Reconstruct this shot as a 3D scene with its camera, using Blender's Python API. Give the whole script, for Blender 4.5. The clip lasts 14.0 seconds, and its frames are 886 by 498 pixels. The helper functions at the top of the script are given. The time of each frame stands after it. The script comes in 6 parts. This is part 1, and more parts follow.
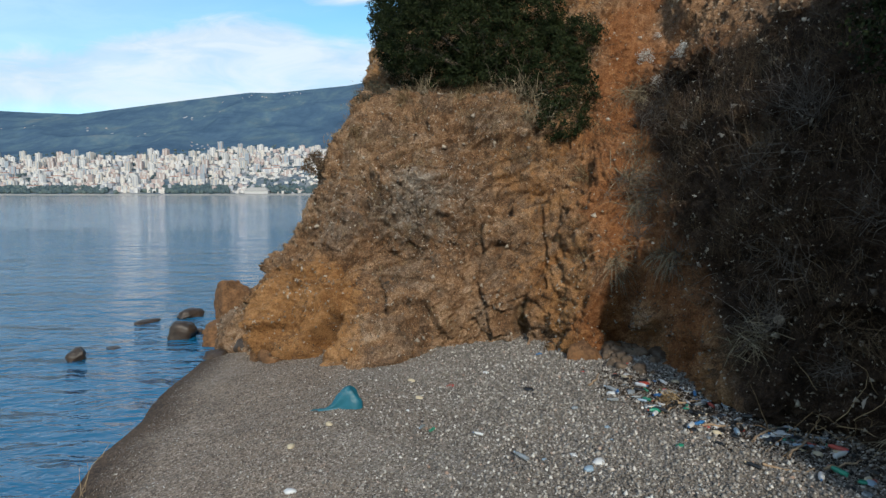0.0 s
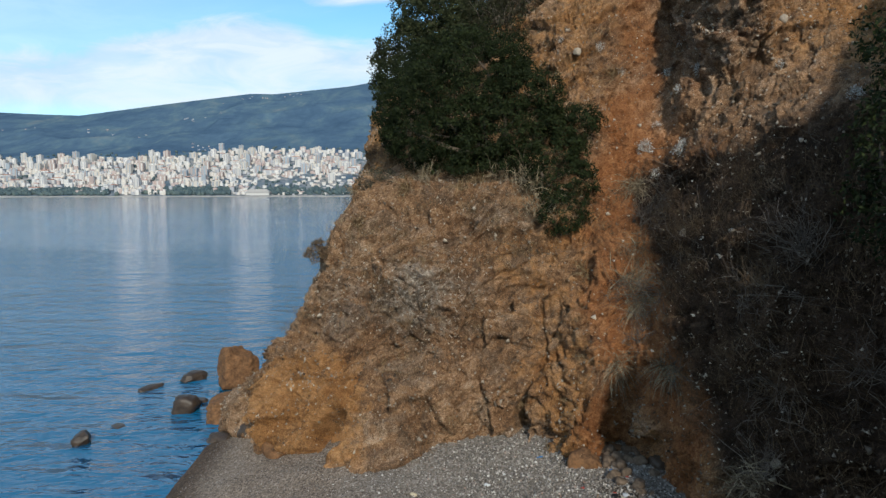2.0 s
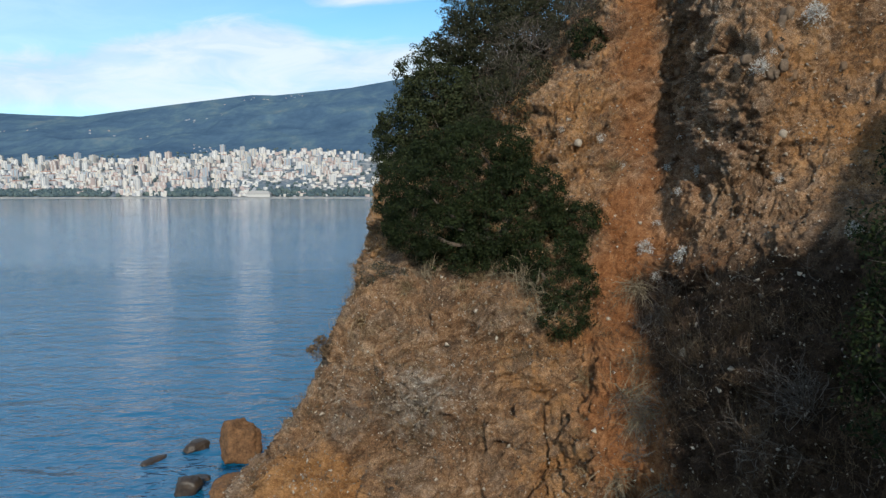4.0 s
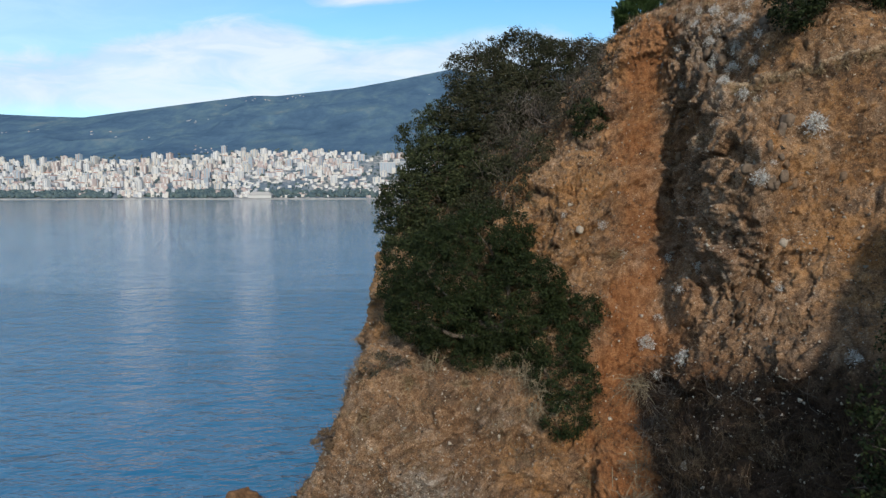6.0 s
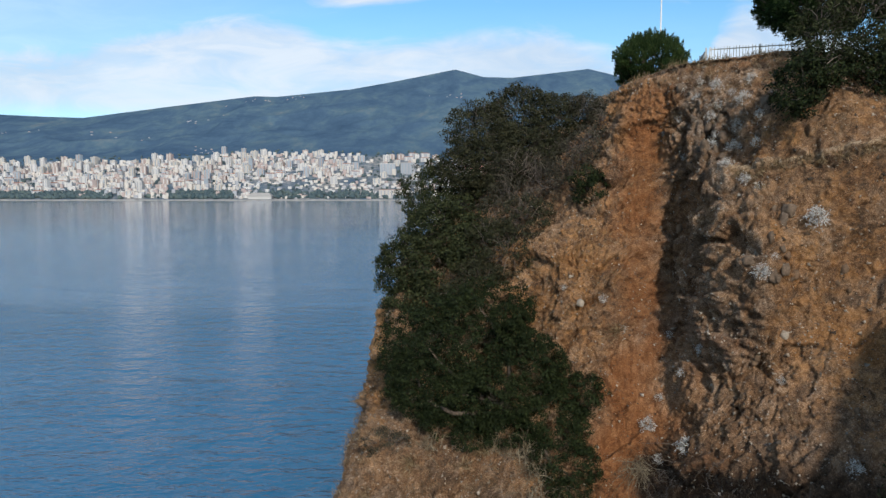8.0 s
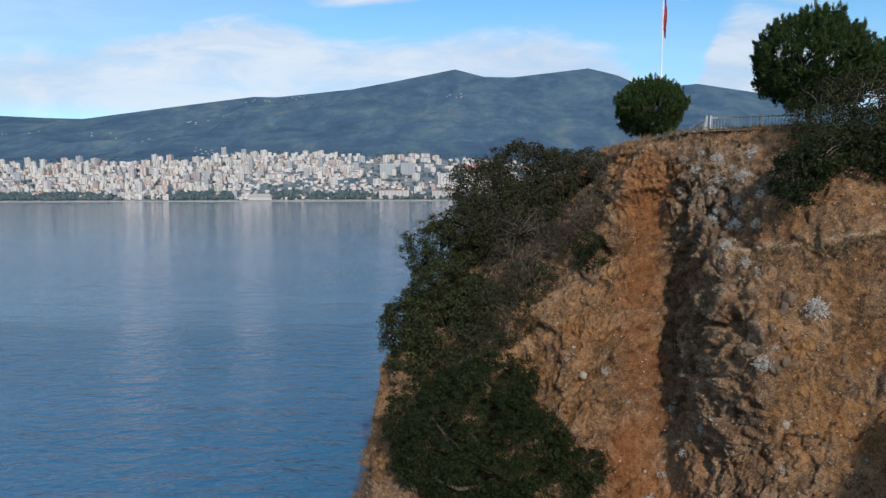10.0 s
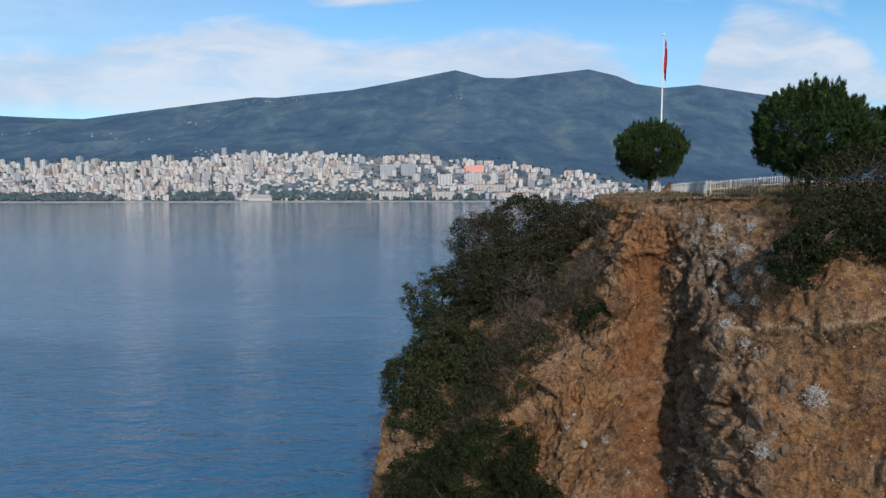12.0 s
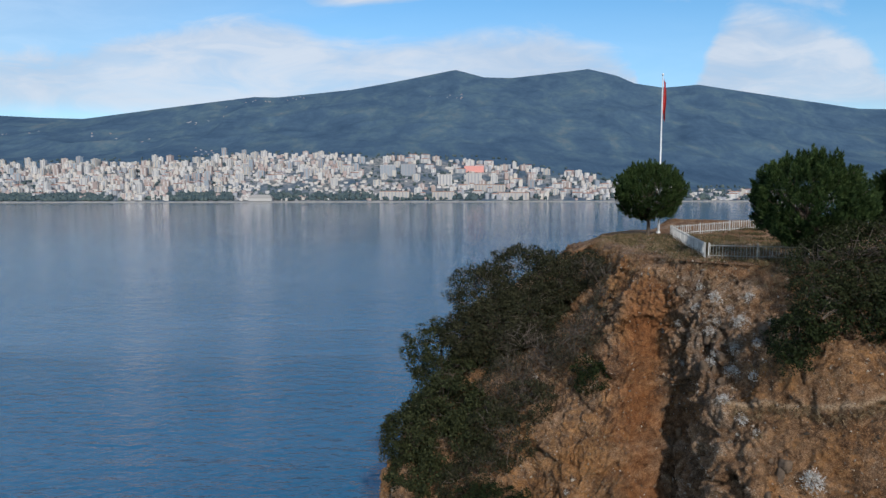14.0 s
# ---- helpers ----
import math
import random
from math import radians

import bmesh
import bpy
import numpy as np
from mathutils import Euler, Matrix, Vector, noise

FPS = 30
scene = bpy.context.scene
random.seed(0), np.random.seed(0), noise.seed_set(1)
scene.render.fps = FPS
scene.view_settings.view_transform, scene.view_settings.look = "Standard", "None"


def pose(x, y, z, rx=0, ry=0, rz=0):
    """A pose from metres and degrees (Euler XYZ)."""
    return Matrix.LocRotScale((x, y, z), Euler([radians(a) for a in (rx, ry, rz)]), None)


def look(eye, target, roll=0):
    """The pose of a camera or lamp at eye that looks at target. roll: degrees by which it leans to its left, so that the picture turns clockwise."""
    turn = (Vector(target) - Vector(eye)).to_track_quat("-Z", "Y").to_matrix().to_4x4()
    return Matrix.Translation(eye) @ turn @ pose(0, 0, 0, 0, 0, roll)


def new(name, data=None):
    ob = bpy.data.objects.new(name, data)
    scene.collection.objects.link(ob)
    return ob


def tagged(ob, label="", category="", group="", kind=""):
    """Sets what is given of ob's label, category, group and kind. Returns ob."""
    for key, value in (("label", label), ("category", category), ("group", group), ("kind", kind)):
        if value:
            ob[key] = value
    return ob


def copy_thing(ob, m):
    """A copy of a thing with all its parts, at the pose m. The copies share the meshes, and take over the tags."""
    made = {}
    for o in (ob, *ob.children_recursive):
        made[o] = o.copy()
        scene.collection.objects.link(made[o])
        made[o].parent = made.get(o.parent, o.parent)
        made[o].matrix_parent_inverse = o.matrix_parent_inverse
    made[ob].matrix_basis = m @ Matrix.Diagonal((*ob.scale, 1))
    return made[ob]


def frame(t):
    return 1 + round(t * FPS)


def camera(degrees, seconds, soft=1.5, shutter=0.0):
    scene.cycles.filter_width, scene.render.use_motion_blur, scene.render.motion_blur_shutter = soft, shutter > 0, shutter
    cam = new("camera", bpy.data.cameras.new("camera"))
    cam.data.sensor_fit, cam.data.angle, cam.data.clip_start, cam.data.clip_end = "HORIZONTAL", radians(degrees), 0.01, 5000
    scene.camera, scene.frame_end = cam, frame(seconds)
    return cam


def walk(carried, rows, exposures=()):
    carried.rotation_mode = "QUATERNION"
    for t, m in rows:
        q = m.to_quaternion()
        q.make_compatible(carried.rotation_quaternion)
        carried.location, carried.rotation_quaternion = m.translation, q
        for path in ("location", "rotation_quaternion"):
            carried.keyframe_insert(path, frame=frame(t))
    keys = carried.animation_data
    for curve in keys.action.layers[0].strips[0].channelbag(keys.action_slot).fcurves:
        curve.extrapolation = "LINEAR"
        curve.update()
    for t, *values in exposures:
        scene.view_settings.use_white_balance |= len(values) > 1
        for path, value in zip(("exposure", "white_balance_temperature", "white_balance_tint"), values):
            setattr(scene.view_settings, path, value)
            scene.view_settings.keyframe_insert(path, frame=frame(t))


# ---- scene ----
cam = camera(72.0, 14.0, soft=1.45)
PATH = [
    (0, (-0.032, 0.493, 6.902), (-0.032, 2.485, 6.721), 0.0),
    (0.5, (-0.041, 0.504, 7.746), (-0.041, 2.495, 7.565), 0.0),
    (1, (-0.043, 0.525, 8.626), (-0.043, 2.517, 8.445), -0.0),
    (1.5, (-0.043, 0.544, 9.529), (-0.045, 2.536, 9.349), -0.0),
    (2, (-0.051, 0.582, 10.456), (-0.054, 2.574, 10.276), -0.1),
    (2.5, (-0.049, 0.636, 11.395), (-0.052, 2.628, 11.215), -0.0),
    (3, (-0.043, 0.688, 12.397), (-0.049, 2.68, 12.218), -0.1),
    (3.5, (-0.059, 0.727, 13.41), (-0.064, 2.719, 13.233), 0.0),
    (6, (-0.136, 0.916, 18.345), (-0.146, 2.908, 18.167), -0.1),
    (6.5, (-0.148, 1.009, 19.182), (-0.158, 3.001, 19.005), -0.1),
    (7, (-0.148, 1.096, 20.004), (-0.158, 3.088, 19.826), -0.1),
    (7.5, (-0.138, 1.188, 20.811), (-0.148, 3.18, 20.634), -0.0),
    (8, (-0.153, 1.255, 21.593), (-0.163, 3.247, 21.417), 0.0),
    (10.5, (-0.358, 1.238, 25.77), (-0.369, 3.23, 25.592), -0.2),
    (11, (-0.372, 1.271, 26.54), (-0.384, 3.263, 26.362), -0.1),
    (11.5, (-0.373, 1.313, 27.341), (-0.384, 3.305, 27.164), -0.1),
    (12, (-0.382, 1.339, 28.137), (-0.393, 3.331, 27.96), -0.1),
    (12.5, (-0.386, 1.348, 28.933), (-0.397, 3.341, 28.756), -0.1),
    (13, (-0.381, 1.389, 29.726), (-0.392, 3.381, 29.548), -0.1),
    (13.5, (-0.369, 1.43, 30.503), (-0.38, 3.422, 30.325), -0.1),
    (14, (-0.332, 1.535, 31.255), (-0.343, 3.527, 31.076), -0.1),
]
walk(cam, [(t, look(eye, target, roll)) for t, eye, target, roll in PATH], [(0.0, 0.22, 6550, 6.5), (3.5, 0.27, 6550, 6.5), (7.0, 0.20, 6550, 9.5), (10.5, 0.04, 6450, 11.5), (14.0, -0.08, 6400, 12)])

# ---- world, sun, exposure ----
SUN_TO = Vector((0.155, -0.85, 0.49)).normalized()
SUN_ELEV = math.asin(SUN_TO.z)
SUN_AZ = math.atan2(SUN_TO.x, SUN_TO.y)

world = bpy.data.worlds.new("world")
scene.world = world
world.use_nodes = True


def wire(tree, a, out, b, inp):
    tree.links.new(a.outputs[out], b.inputs[inp])


def math_node(tree, op, a, b=None, clamp=False):
    """A math node on sockets or numbers; returns its output socket."""
    n = tree.nodes.new("ShaderNodeMath")
    n.operation, n.use_clamp = op, clamp
    for i, v in enumerate((a, b)):
        if v is None:
            continue
        if isinstance(v, (int, float)):
            n.inputs[i].default_value = v
        else:
            tree.links.new(v, n.inputs[i])
    return n.outputs[0]


def build_sky():
    tr = world.node_tree
    tr.nodes.clear()
    out = tr.nodes.new("ShaderNodeOutputWorld")
    bg = tr.nodes.new("ShaderNodeBackground")
    sky = tr.nodes.new("ShaderNodeTexSky")
    sky.sky_type, sky.sun_disc = "NISHITA", False
    sky.sun_elevation, sky.sun_rotation = SUN_ELEV, SUN_AZ
    sky.altitude, sky.air_density, sky.dust_density, sky.ozone_density = 0, 1.0, 0.6, 1.5
    co = tr.nodes.new("ShaderNodeTexCoord")
    sep = tr.nodes.new("ShaderNodeSeparateXYZ")
    wire(tr, co, "Generated", sep, 0)
    # height and bearing of the sky, flattened as on a high cloud sheet
    deep = math_node(tr, "MAXIMUM", math_node(tr, "ABSOLUTE", sep.outputs[1]), 0.25)
    u = math_node(tr, "DIVIDE", sep.outputs[0], deep)
    v = math_node(tr, "DIVIDE", sep.outputs[2], deep)
    comb = tr.nodes.new("ShaderNodeCombineXYZ")
    tr.links.new(u, comb.inputs[0])
    tr.links.new(v, comb.inputs[1])

    def noise_at(sx, sy, scale, detail, rough, dist, off):
        mp = tr.nodes.new("ShaderNodeMapping")
        mp.inputs["Scale"].default_value = (sx, sy, 1)
        mp.inputs["Location"].default_value = (off, off * 0.7, 0)
        wire(tr, comb, 0, mp, 0)
        n = tr.nodes.new("ShaderNodeTexNoise")
        n.inputs["Scale"].default_value, n.inputs["Detail"].default_value = scale, detail
        n.inputs["Roughness"].default_value, n.inputs["Distortion"].default_value = rough, dist
        wire(tr, mp, 0, n, "Vector")
        return n.outputs[0]

    warp = math_node(tr, "SUBTRACT", noise_at(1.0, 2.2, 2.6, 6, 0.6, 0.5, 3.1), 0.5)
    wisps = math_node(tr, "SUBTRACT", noise_at(1.0, 3.6, 7.0, 6, 0.6, 0.8, 7.7), 0.5)

    def bank(cu, cv, ru, rv, slope=0.0):
        """A soft cloud bank round a bearing and height."""
        du = math_node(tr, "DIVIDE", math_node(tr, "SUBTRACT", u, cu), ru)
        lift = math_node(tr, "MULTIPLY", math_node(tr, "SUBTRACT", u, cu), slope)
        dv = math_node(tr, "DIVIDE", math_node(tr, "SUBTRACT", math_node(tr, "SUBTRACT", v, cv), lift), rv)
        r = math_node(tr, "ADD", math_node(tr, "MULTIPLY", du, du), math_node(tr, "MULTIPLY", dv, dv))
        return math_node(tr, "SUBTRACT", 1.0, math_node(tr, "SQRT", r))

    def soft(x, lo, hi):
        mr = tr.nodes.new("ShaderNodeMapRange")
        mr.interpolation_type = "SMOOTHSTEP"
        mr.inputs[1].default_value, mr.inputs[2].default_value = lo, hi
        tr.links.new(x, mr.inputs[0])
        return mr.outputs[0]

    # the long bank and the smaller one beside it: a crisp billowing upper edge, a base that melts into haze
    crest = tr.nodes.new("ShaderNodeValToRGB")
    els = crest.color_ramp.elements
    while len(els) < len(CREST):
        els.new(0.5)
    for e, (cu, cv) in zip(els, CREST):
        e.position, e.color = (cu + 0.9) / 1.8, (cv, cv, cv, 1)
    tr.links.new(math_node(tr, "DIVIDE", math_node(tr, "ADD", u, 0.9), 1.8), crest.inputs[0])
    fluff = math_node(tr, "ADD", math_node(tr, "MULTIPLY", warp, 0.085), math_node(tr, "MULTIPLY", wisps, 0.045))
    under = math_node(tr, "SUBTRACT", math_node(tr, "ADD", crest.outputs[0], fluff), v)
    body = math_node(tr, "MULTIPLY", soft(under, -0.014, 0.034), soft(math_node(tr, "ADD", v, math_node(tr, "MULTIPLY", warp, 0.06)), 0.09, 0.165))
    body = math_node(tr, "MULTIPLY", body, math_node(tr, "ADD", 0.92, math_node(tr, "MULTIPLY", wisps, 0.7)), clamp=True)
    m = math_node(tr, "MAXIMUM", bank(-0.55, 0.36, 0.30, 0.045, -0.05), bank(-0.10, 0.315, 0.15, 0.018, 0.05))
    # the rest of the sky carries broken cloud too
    rise = math_node(tr, "MINIMUM", math_node(tr, "MULTIPLY", math_node(tr, "SUBTRACT", v, 0.315), 4.5), 0.85)
    fall = math_node(tr, "MAXIMUM", math_node(tr, "MULTIPLY", math_node(tr, "SUBTRACT", 1.5, v), 0.65), -0.1)
    high = math_node(tr, "MINIMUM", rise, fall)
    m = math_node(tr, "MAXIMUM", m, high)
    m = math_node(tr, "MINIMUM", m, 0.85)
    m = math_node(tr, "ADD", m, math_node(tr, "MULTIPLY", warp, 1.7))
    m = math_node(tr, "ADD", m, math_node(tr, "MULTIPLY", wisps, 0.75))
    cover = math_node(tr, "MULTIPLY", math_node(tr, "ADD", m, 0.0), 1.5, clamp=True)
    cover = math_node(tr, "MAXIMUM", cover, body)
    # a milky veil over the western half
    milk = math_node(tr, "MULTIPLY", math_node(tr, "SUBTRACT", 1.0, soft(u, -0.75, 0.0)), 0.45)
    cover = math_node(tr, "MAXIMUM", cover, milk)
    # thin haze pales the sky towards the horizon
    low = math_node(tr, "MULTIPLY", math_node(tr, "SUBTRACT", 0.30, v), 2.6, clamp=True)
    low = math_node(tr, "MULTIPLY", low, 0.88)
    veil = math_node(tr, "MAXIMUM", math_node(tr, "MULTIPLY", cover, 0.92), low)
    mix = tr.nodes.new("ShaderNodeMix")
    mix.data_type = "RGBA"
    shade = tr.nodes.new("ShaderNodeMix")
    shade.data_type = "RGBA"
    shade.inputs[6].default_value, shade.inputs[7].default_value = CLOUD_BASE, CLOUD
    lit = math_node(tr, "ADD", math_node(tr, "MULTIPLY", wisps, 1.6), math_node(tr, "ADD", 0.62, math_node(tr, "MULTIPLY", warp, 1.3)))
    tr.links.new(soft(lit, 0.1, 1.1), shade.inputs[0])
    tr.links.new(shade.outputs[2], mix.inputs[7])
    tr.links.new(veil, mix.inputs[0])
    blue = tr.nodes.new("ShaderNodeMix")
    blue.data_type, blue.blend_type = "RGBA", "MULTIPLY"
    blue.inputs[0].default_value = 1.0
    blue.inputs[7].default_value = SKY_TINT
    wire(tr, sky, 0, blue, 6)
    tr.links.new(blue.outputs[2], mix.inputs[6])
    tr.links.new(mix.outputs[2], bg.inputs[0])
    bg.inputs[1].default_value = 0.12
    wire(tr, bg, 0, out, 0)


CLOUD = (5.9, 6.55, 7.3, 1)
CLOUD_BASE = (4.2, 5.1, 6.3, 1)
# upper edge of the cloud bank: bearing, height
CREST = [(-0.9, 0.25), (-0.727, 0.242), (-0.606, 0.25), (-0.449, 0.276), (-0.328, 0.294), (-0.245, 0.280), (-0.198, 0.252), (-0.078, 0.250), (0.061, 0.268),
         (0.163, 0.272), (0.256, 0.242), (0.302, 0.215), (0.325, 0.15), (0.36, 0.15), (0.40, 0.20), (0.435, 0.275), (0.47, 0.297), (0.571, 0.285), (0.664, 0.24), (0.71, 0.19), (0.9, 0.2)]
SKY_TINT = (0.80, 1.24, 1.40, 1)
build_sky()

sun = new("sun", bpy.data.lights.new("sun", "SUN"))
sun.data.energy, sun.data.angle, sun.data.color = 3.3, radians(1.5), (1.0, 0.91, 0.79)
sun.matrix_world = look(SUN_TO * 100, (0, 0, 0))
# ---- noise on arrays ----
def hashed(ix, iy, iz, seed):
    h = (ix.astype(np.int64) * 374761393 + iy.astype(np.int64) * 668265263 + iz.astype(np.int64) * 2147483647 + seed * 974634777) & 0xFFFFFFFF
    h = ((h ^ (h >> 13)) * 1274126177) & 0xFFFFFFFF
    h = ((h ^ (h >> 16)) * 2246822519) & 0xFFFFFFFF
    return ((h ^ (h >> 15)) & 0xFFFFFF) / float(0x1000000)


def vnoise(p, seed=0):
    """Smooth value noise in -1..1 at the rows of p."""
    i = np.floor(p)
    f = p - i
    f = f * f * (3 - 2 * f)
    i = i.astype(np.int64)
    total = 0
    for dx in (0, 1):
        wx = f[:, 0] if dx else 1 - f[:, 0]
        for dy in (0, 1):
            wy = f[:, 1] if dy else 1 - f[:, 1]
            for dz in (0, 1):
                wz = f[:, 2] if dz else 1 - f[:, 2]
                total = total + wx * wy * wz * hashed(i[:, 0] + dx, i[:, 1] + dy, i[:, 2] + dz, seed)
    return total * 2 - 1


def fbm(p, octaves=4, seed=0, gain=0.5, ridged=False):
    total, amp, norm = 0, 1.0, 0.0
    for k in range(octaves):
        n = vnoise(p * (2.03 ** k) + 17.3 * k, seed + k)
        total = total + amp * ((1 - 2 * np.abs(n)) if ridged else n)
        norm += amp
        amp *= gain
    return total / norm


def facets(p, seed=0):
    """Cells with a plane of its own slope each: height over the plane, distance to the border, a random number of the cell."""
    i = np.floor(p).astype(np.int64)
    f1 = np.full(len(p), 9.0)
    f2 = np.full(len(p), 9.0)
    tag = np.zeros(len(p))
    rel = np.zeros_like(p)
    for dx in (-1, 0, 1):
        for dy in (-1, 0, 1):
            for dz in (-1, 0, 1):
                c = i + np.array((dx, dy, dz))
                q = p - c - np.stack([hashed(c[:, 0], c[:, 1], c[:, 2], seed + k) for k in (11, 12, 13)], 1)
                d = np.sqrt((q ** 2).sum(1))
                near = d < f1
                f2 = np.where(near, f1, np.minimum(f2, d))
                tag = np.where(near, hashed(c[:, 0], c[:, 1], c[:, 2], seed + 14), tag)
                rel[near] = q[near]
                f1 = np.where(near, d, f1)
    a, b = tag * 2 * math.pi * 7.31, (tag * 13.7) % 1.0
    tilt = rel[:, 0] * np.cos(a) * 0.8 + rel[:, 2] * np.sin(a) * 0.8 + rel[:, 1] * (b - 0.5)
    return tilt, f2 - f1, tag


def smooth(a, b, x):
    t = np.clip((x - a) / (b - a), 0, 1)
    return t * t * (3 - 2 * t)


def catmull(rows, at):
    """Values of control rows (n, ...) at fractional row numbers."""
    n = len(rows)
    i = np.clip(np.floor(at).astype(int), 0, n - 2)
    t = (at - i).reshape((-1,) + (1,) * (rows.ndim - 1))
    a, b, c, d = (rows[np.clip(i + k, 0, n - 1)] for k in (-1, 0, 1, 2))
    m1, m2 = (c - a) / 2, (d - b) / 2
    return (2 * t ** 3 - 3 * t ** 2 + 1) * b + (t ** 3 - 2 * t ** 2 + t) * m1 + (-2 * t ** 3 + 3 * t ** 2) * c + (t ** 3 - t ** 2) * m2


def mesh_of(name, verts, faces, material=None, shade=True):
    """A mesh from arrays; faces all with the same number of corners."""
    me = bpy.data.meshes.new(name)
    verts, faces = np.asarray(verts, np.float32), np.asarray(faces, np.int32)
    n = faces.shape[1]
    me.vertices.add(len(verts))
    me.vertices.foreach_set("co", verts.ravel())
    me.loops.add(faces.size)
    me.loops.foreach_set("vertex_index", faces.ravel())
    me.polygons.add(len(faces))
    me.polygons.foreach_set("loop_start", np.arange(0, faces.size, n, dtype=np.int32))
    me.polygons.foreach_set("loop_total", np.full(len(faces), n, np.int32))
    me.update(calc_edges=True)
    me.validate()
    if shade:
        me.polygons.foreach_set("use_smooth", np.ones(len(me.polygons), bool))
    if material:
        me.materials.append(material)
    return me


def grid_faces(nu, nv):
    a = np.arange(nu * nv).reshape(nv, nu)
    return np.stack([a[:-1, :-1], a[:-1, 1:], a[1:, 1:], a[1:, :-1]], -1).reshape(-1, 4)


def grid_normals(P):
    du = np.gradient(P, axis=1)
    dv = np.gradient(P, axis=0)
    n = np.cross(du, dv)
    return n / np.maximum(np.linalg.norm(n, axis=2, keepdims=True), 1e-9)


def attribute(me, name, values):
    at = me.attributes.new(name, "FLOAT", "POINT")
    at.data.foreach_set("value", np.asarray(values, np.float32).ravel())


def part(name, bm, material, parent, label=""):
    """Links a bmesh as one mesh object under a thing or a part."""
    me = bpy.data.meshes.new(name)
    bm.to_mesh(me)
    bm.free()
    me.materials.append(material)
    ob = new(name, me)
    ob.parent = parent
    return tagged(ob, label)


def piece(name, me, parent, label=""):
    ob = new(name, me)
    ob.parent = parent
    return tagged(ob, label)


def empty(name, at, label, category, group="", turn=0.0):
    ob = new(name)
    ob.empty_display_size = 0.2
    ob.matrix_basis = pose(*at, 0, 0, turn)
    return tagged(ob, label, category, group)


# ---- materials ----
def ramp(tree, fac, stops):
    r = tree.nodes.new("ShaderNodeValToRGB")
    els = r.color_ramp.elements
    while len(els) < len(stops):
        els.new(0.5)
    for e, (at, col) in zip(els, stops):
        e.position, e.color = at, (*col, 1)
    tree.links.new(fac, r.inputs[0])
    return r.outputs[0]


def noise_tex(tree, vec, scale, detail=5, rough=0.6, distort=0.0):
    n = tree.nodes.new("ShaderNodeTexNoise")
    n.inputs["Scale"].default_value, n.inputs["Detail"].default_value = scale, detail
    n.inputs["Roughness"].default_value, n.inputs["Distortion"].default_value = rough, distort
    if vec is not None:
        tree.links.new(vec, n.inputs["Vector"])
    return n.outputs[0]


def mixed(tree, fac, a, b, mode="MIX"):
    m = tree.nodes.new("ShaderNodeMix")
    m.data_type, m.blend_type = "RGBA", mode
    for idx, v in ((0, fac), (6, a), (7, b)):
        if isinstance(v, (int, float)):
            m.inputs[idx].default_value = v
        elif isinstance(v, tuple):
            m.inputs[idx].default_value = (*v, 1)
        else:
            tree.links.new(v, m.inputs[idx])
    return m.outputs[2]


def bumped(tree, height, strength, distance, before=None):
    b = tree.nodes.new("ShaderNodeBump")
    b.inputs["Strength"].default_value, b.inputs["Distance"].default_value = strength, distance
    tree.links.new(height, b.inputs["Height"])
    if before is not None:
        tree.links.new(before, b.inputs["Normal"])
    return b.outputs[0]


def start_mat(name, rough=0.9, metal=0.0, spec=0.3):
    m = bpy.data.materials.new(name)
    m.use_nodes = True
    tr = m.node_tree
    bsdf = tr.nodes["Principled BSDF"]
    bsdf.inputs["Roughness"].default_value, bsdf.inputs["Metallic"].default_value = rough, metal
    bsdf.inputs["Specular IOR Level"].default_value = spec
    co = tr.nodes.new("ShaderNodeTexCoord").outputs["Object"]
    return m, tr, bsdf, co


def simple_mat(name, dark, light, scale=3.0, rough=0.7, metal=0.0, spec=0.3, bump=0.0, fine=40.0, island=False, rand=False):
    """Two tones mixed by coarse and fine noise, with a little relief."""
    m, tr, bsdf, co = start_mat(name, rough, metal, spec)
    n1, n2 = noise_tex(tr, co, scale, 4), noise_tex(tr, co, fine, 3)
    f = math_node(tr, "ADD", math_node(tr, "MULTIPLY", n1, 0.6), math_node(tr, "MULTIPLY", n2, 0.4))
    if island:
        g = tr.nodes.new("ShaderNodeNewGeometry").outputs["Random Per Island"]
        f = math_node(tr, "ADD", math_node(tr, "MULTIPLY", f, 0.5), math_node(tr, "MULTIPLY", g, 0.5))
    if rand:
        g = tr.nodes.new("ShaderNodeObjectInfo").outputs["Random"]
        f = math_node(tr, "ADD", math_node(tr, "MULTIPLY", f, 0.5), math_node(tr, "MULTIPLY", g, 0.5))
    tr.links.new(ramp(tr, f, [(0.3, dark), (0.7, light)]), bsdf.inputs["Base Color"])
    if bump:
        tr.links.new(bumped(tr, n2, bump, 0.02), bsdf.inputs["Normal"])
    return m


def leaf_mat(name, dark, mid, light, scale=0.8):
    m, tr, bsdf, co = start_mat(name, 0.7, 0.0, 0.12)
    g = tr.nodes.new("ShaderNodeNewGeometry").outputs["Random Per Island"]
    n = noise_tex(tr, co, scale, 3)
    f = math_node(tr, "ADD", math_node(tr, "MULTIPLY", g, 0.55), math_node(tr, "MULTIPLY", n, 0.45))
    col = ramp(tr, f, [(0.2, dark), (0.5, mid), (0.85, light)])
    tr.links.new(col, bsdf.inputs["Base Color"])
    bsdf.inputs["Subsurface Weight"].default_value = 0.0
    return m


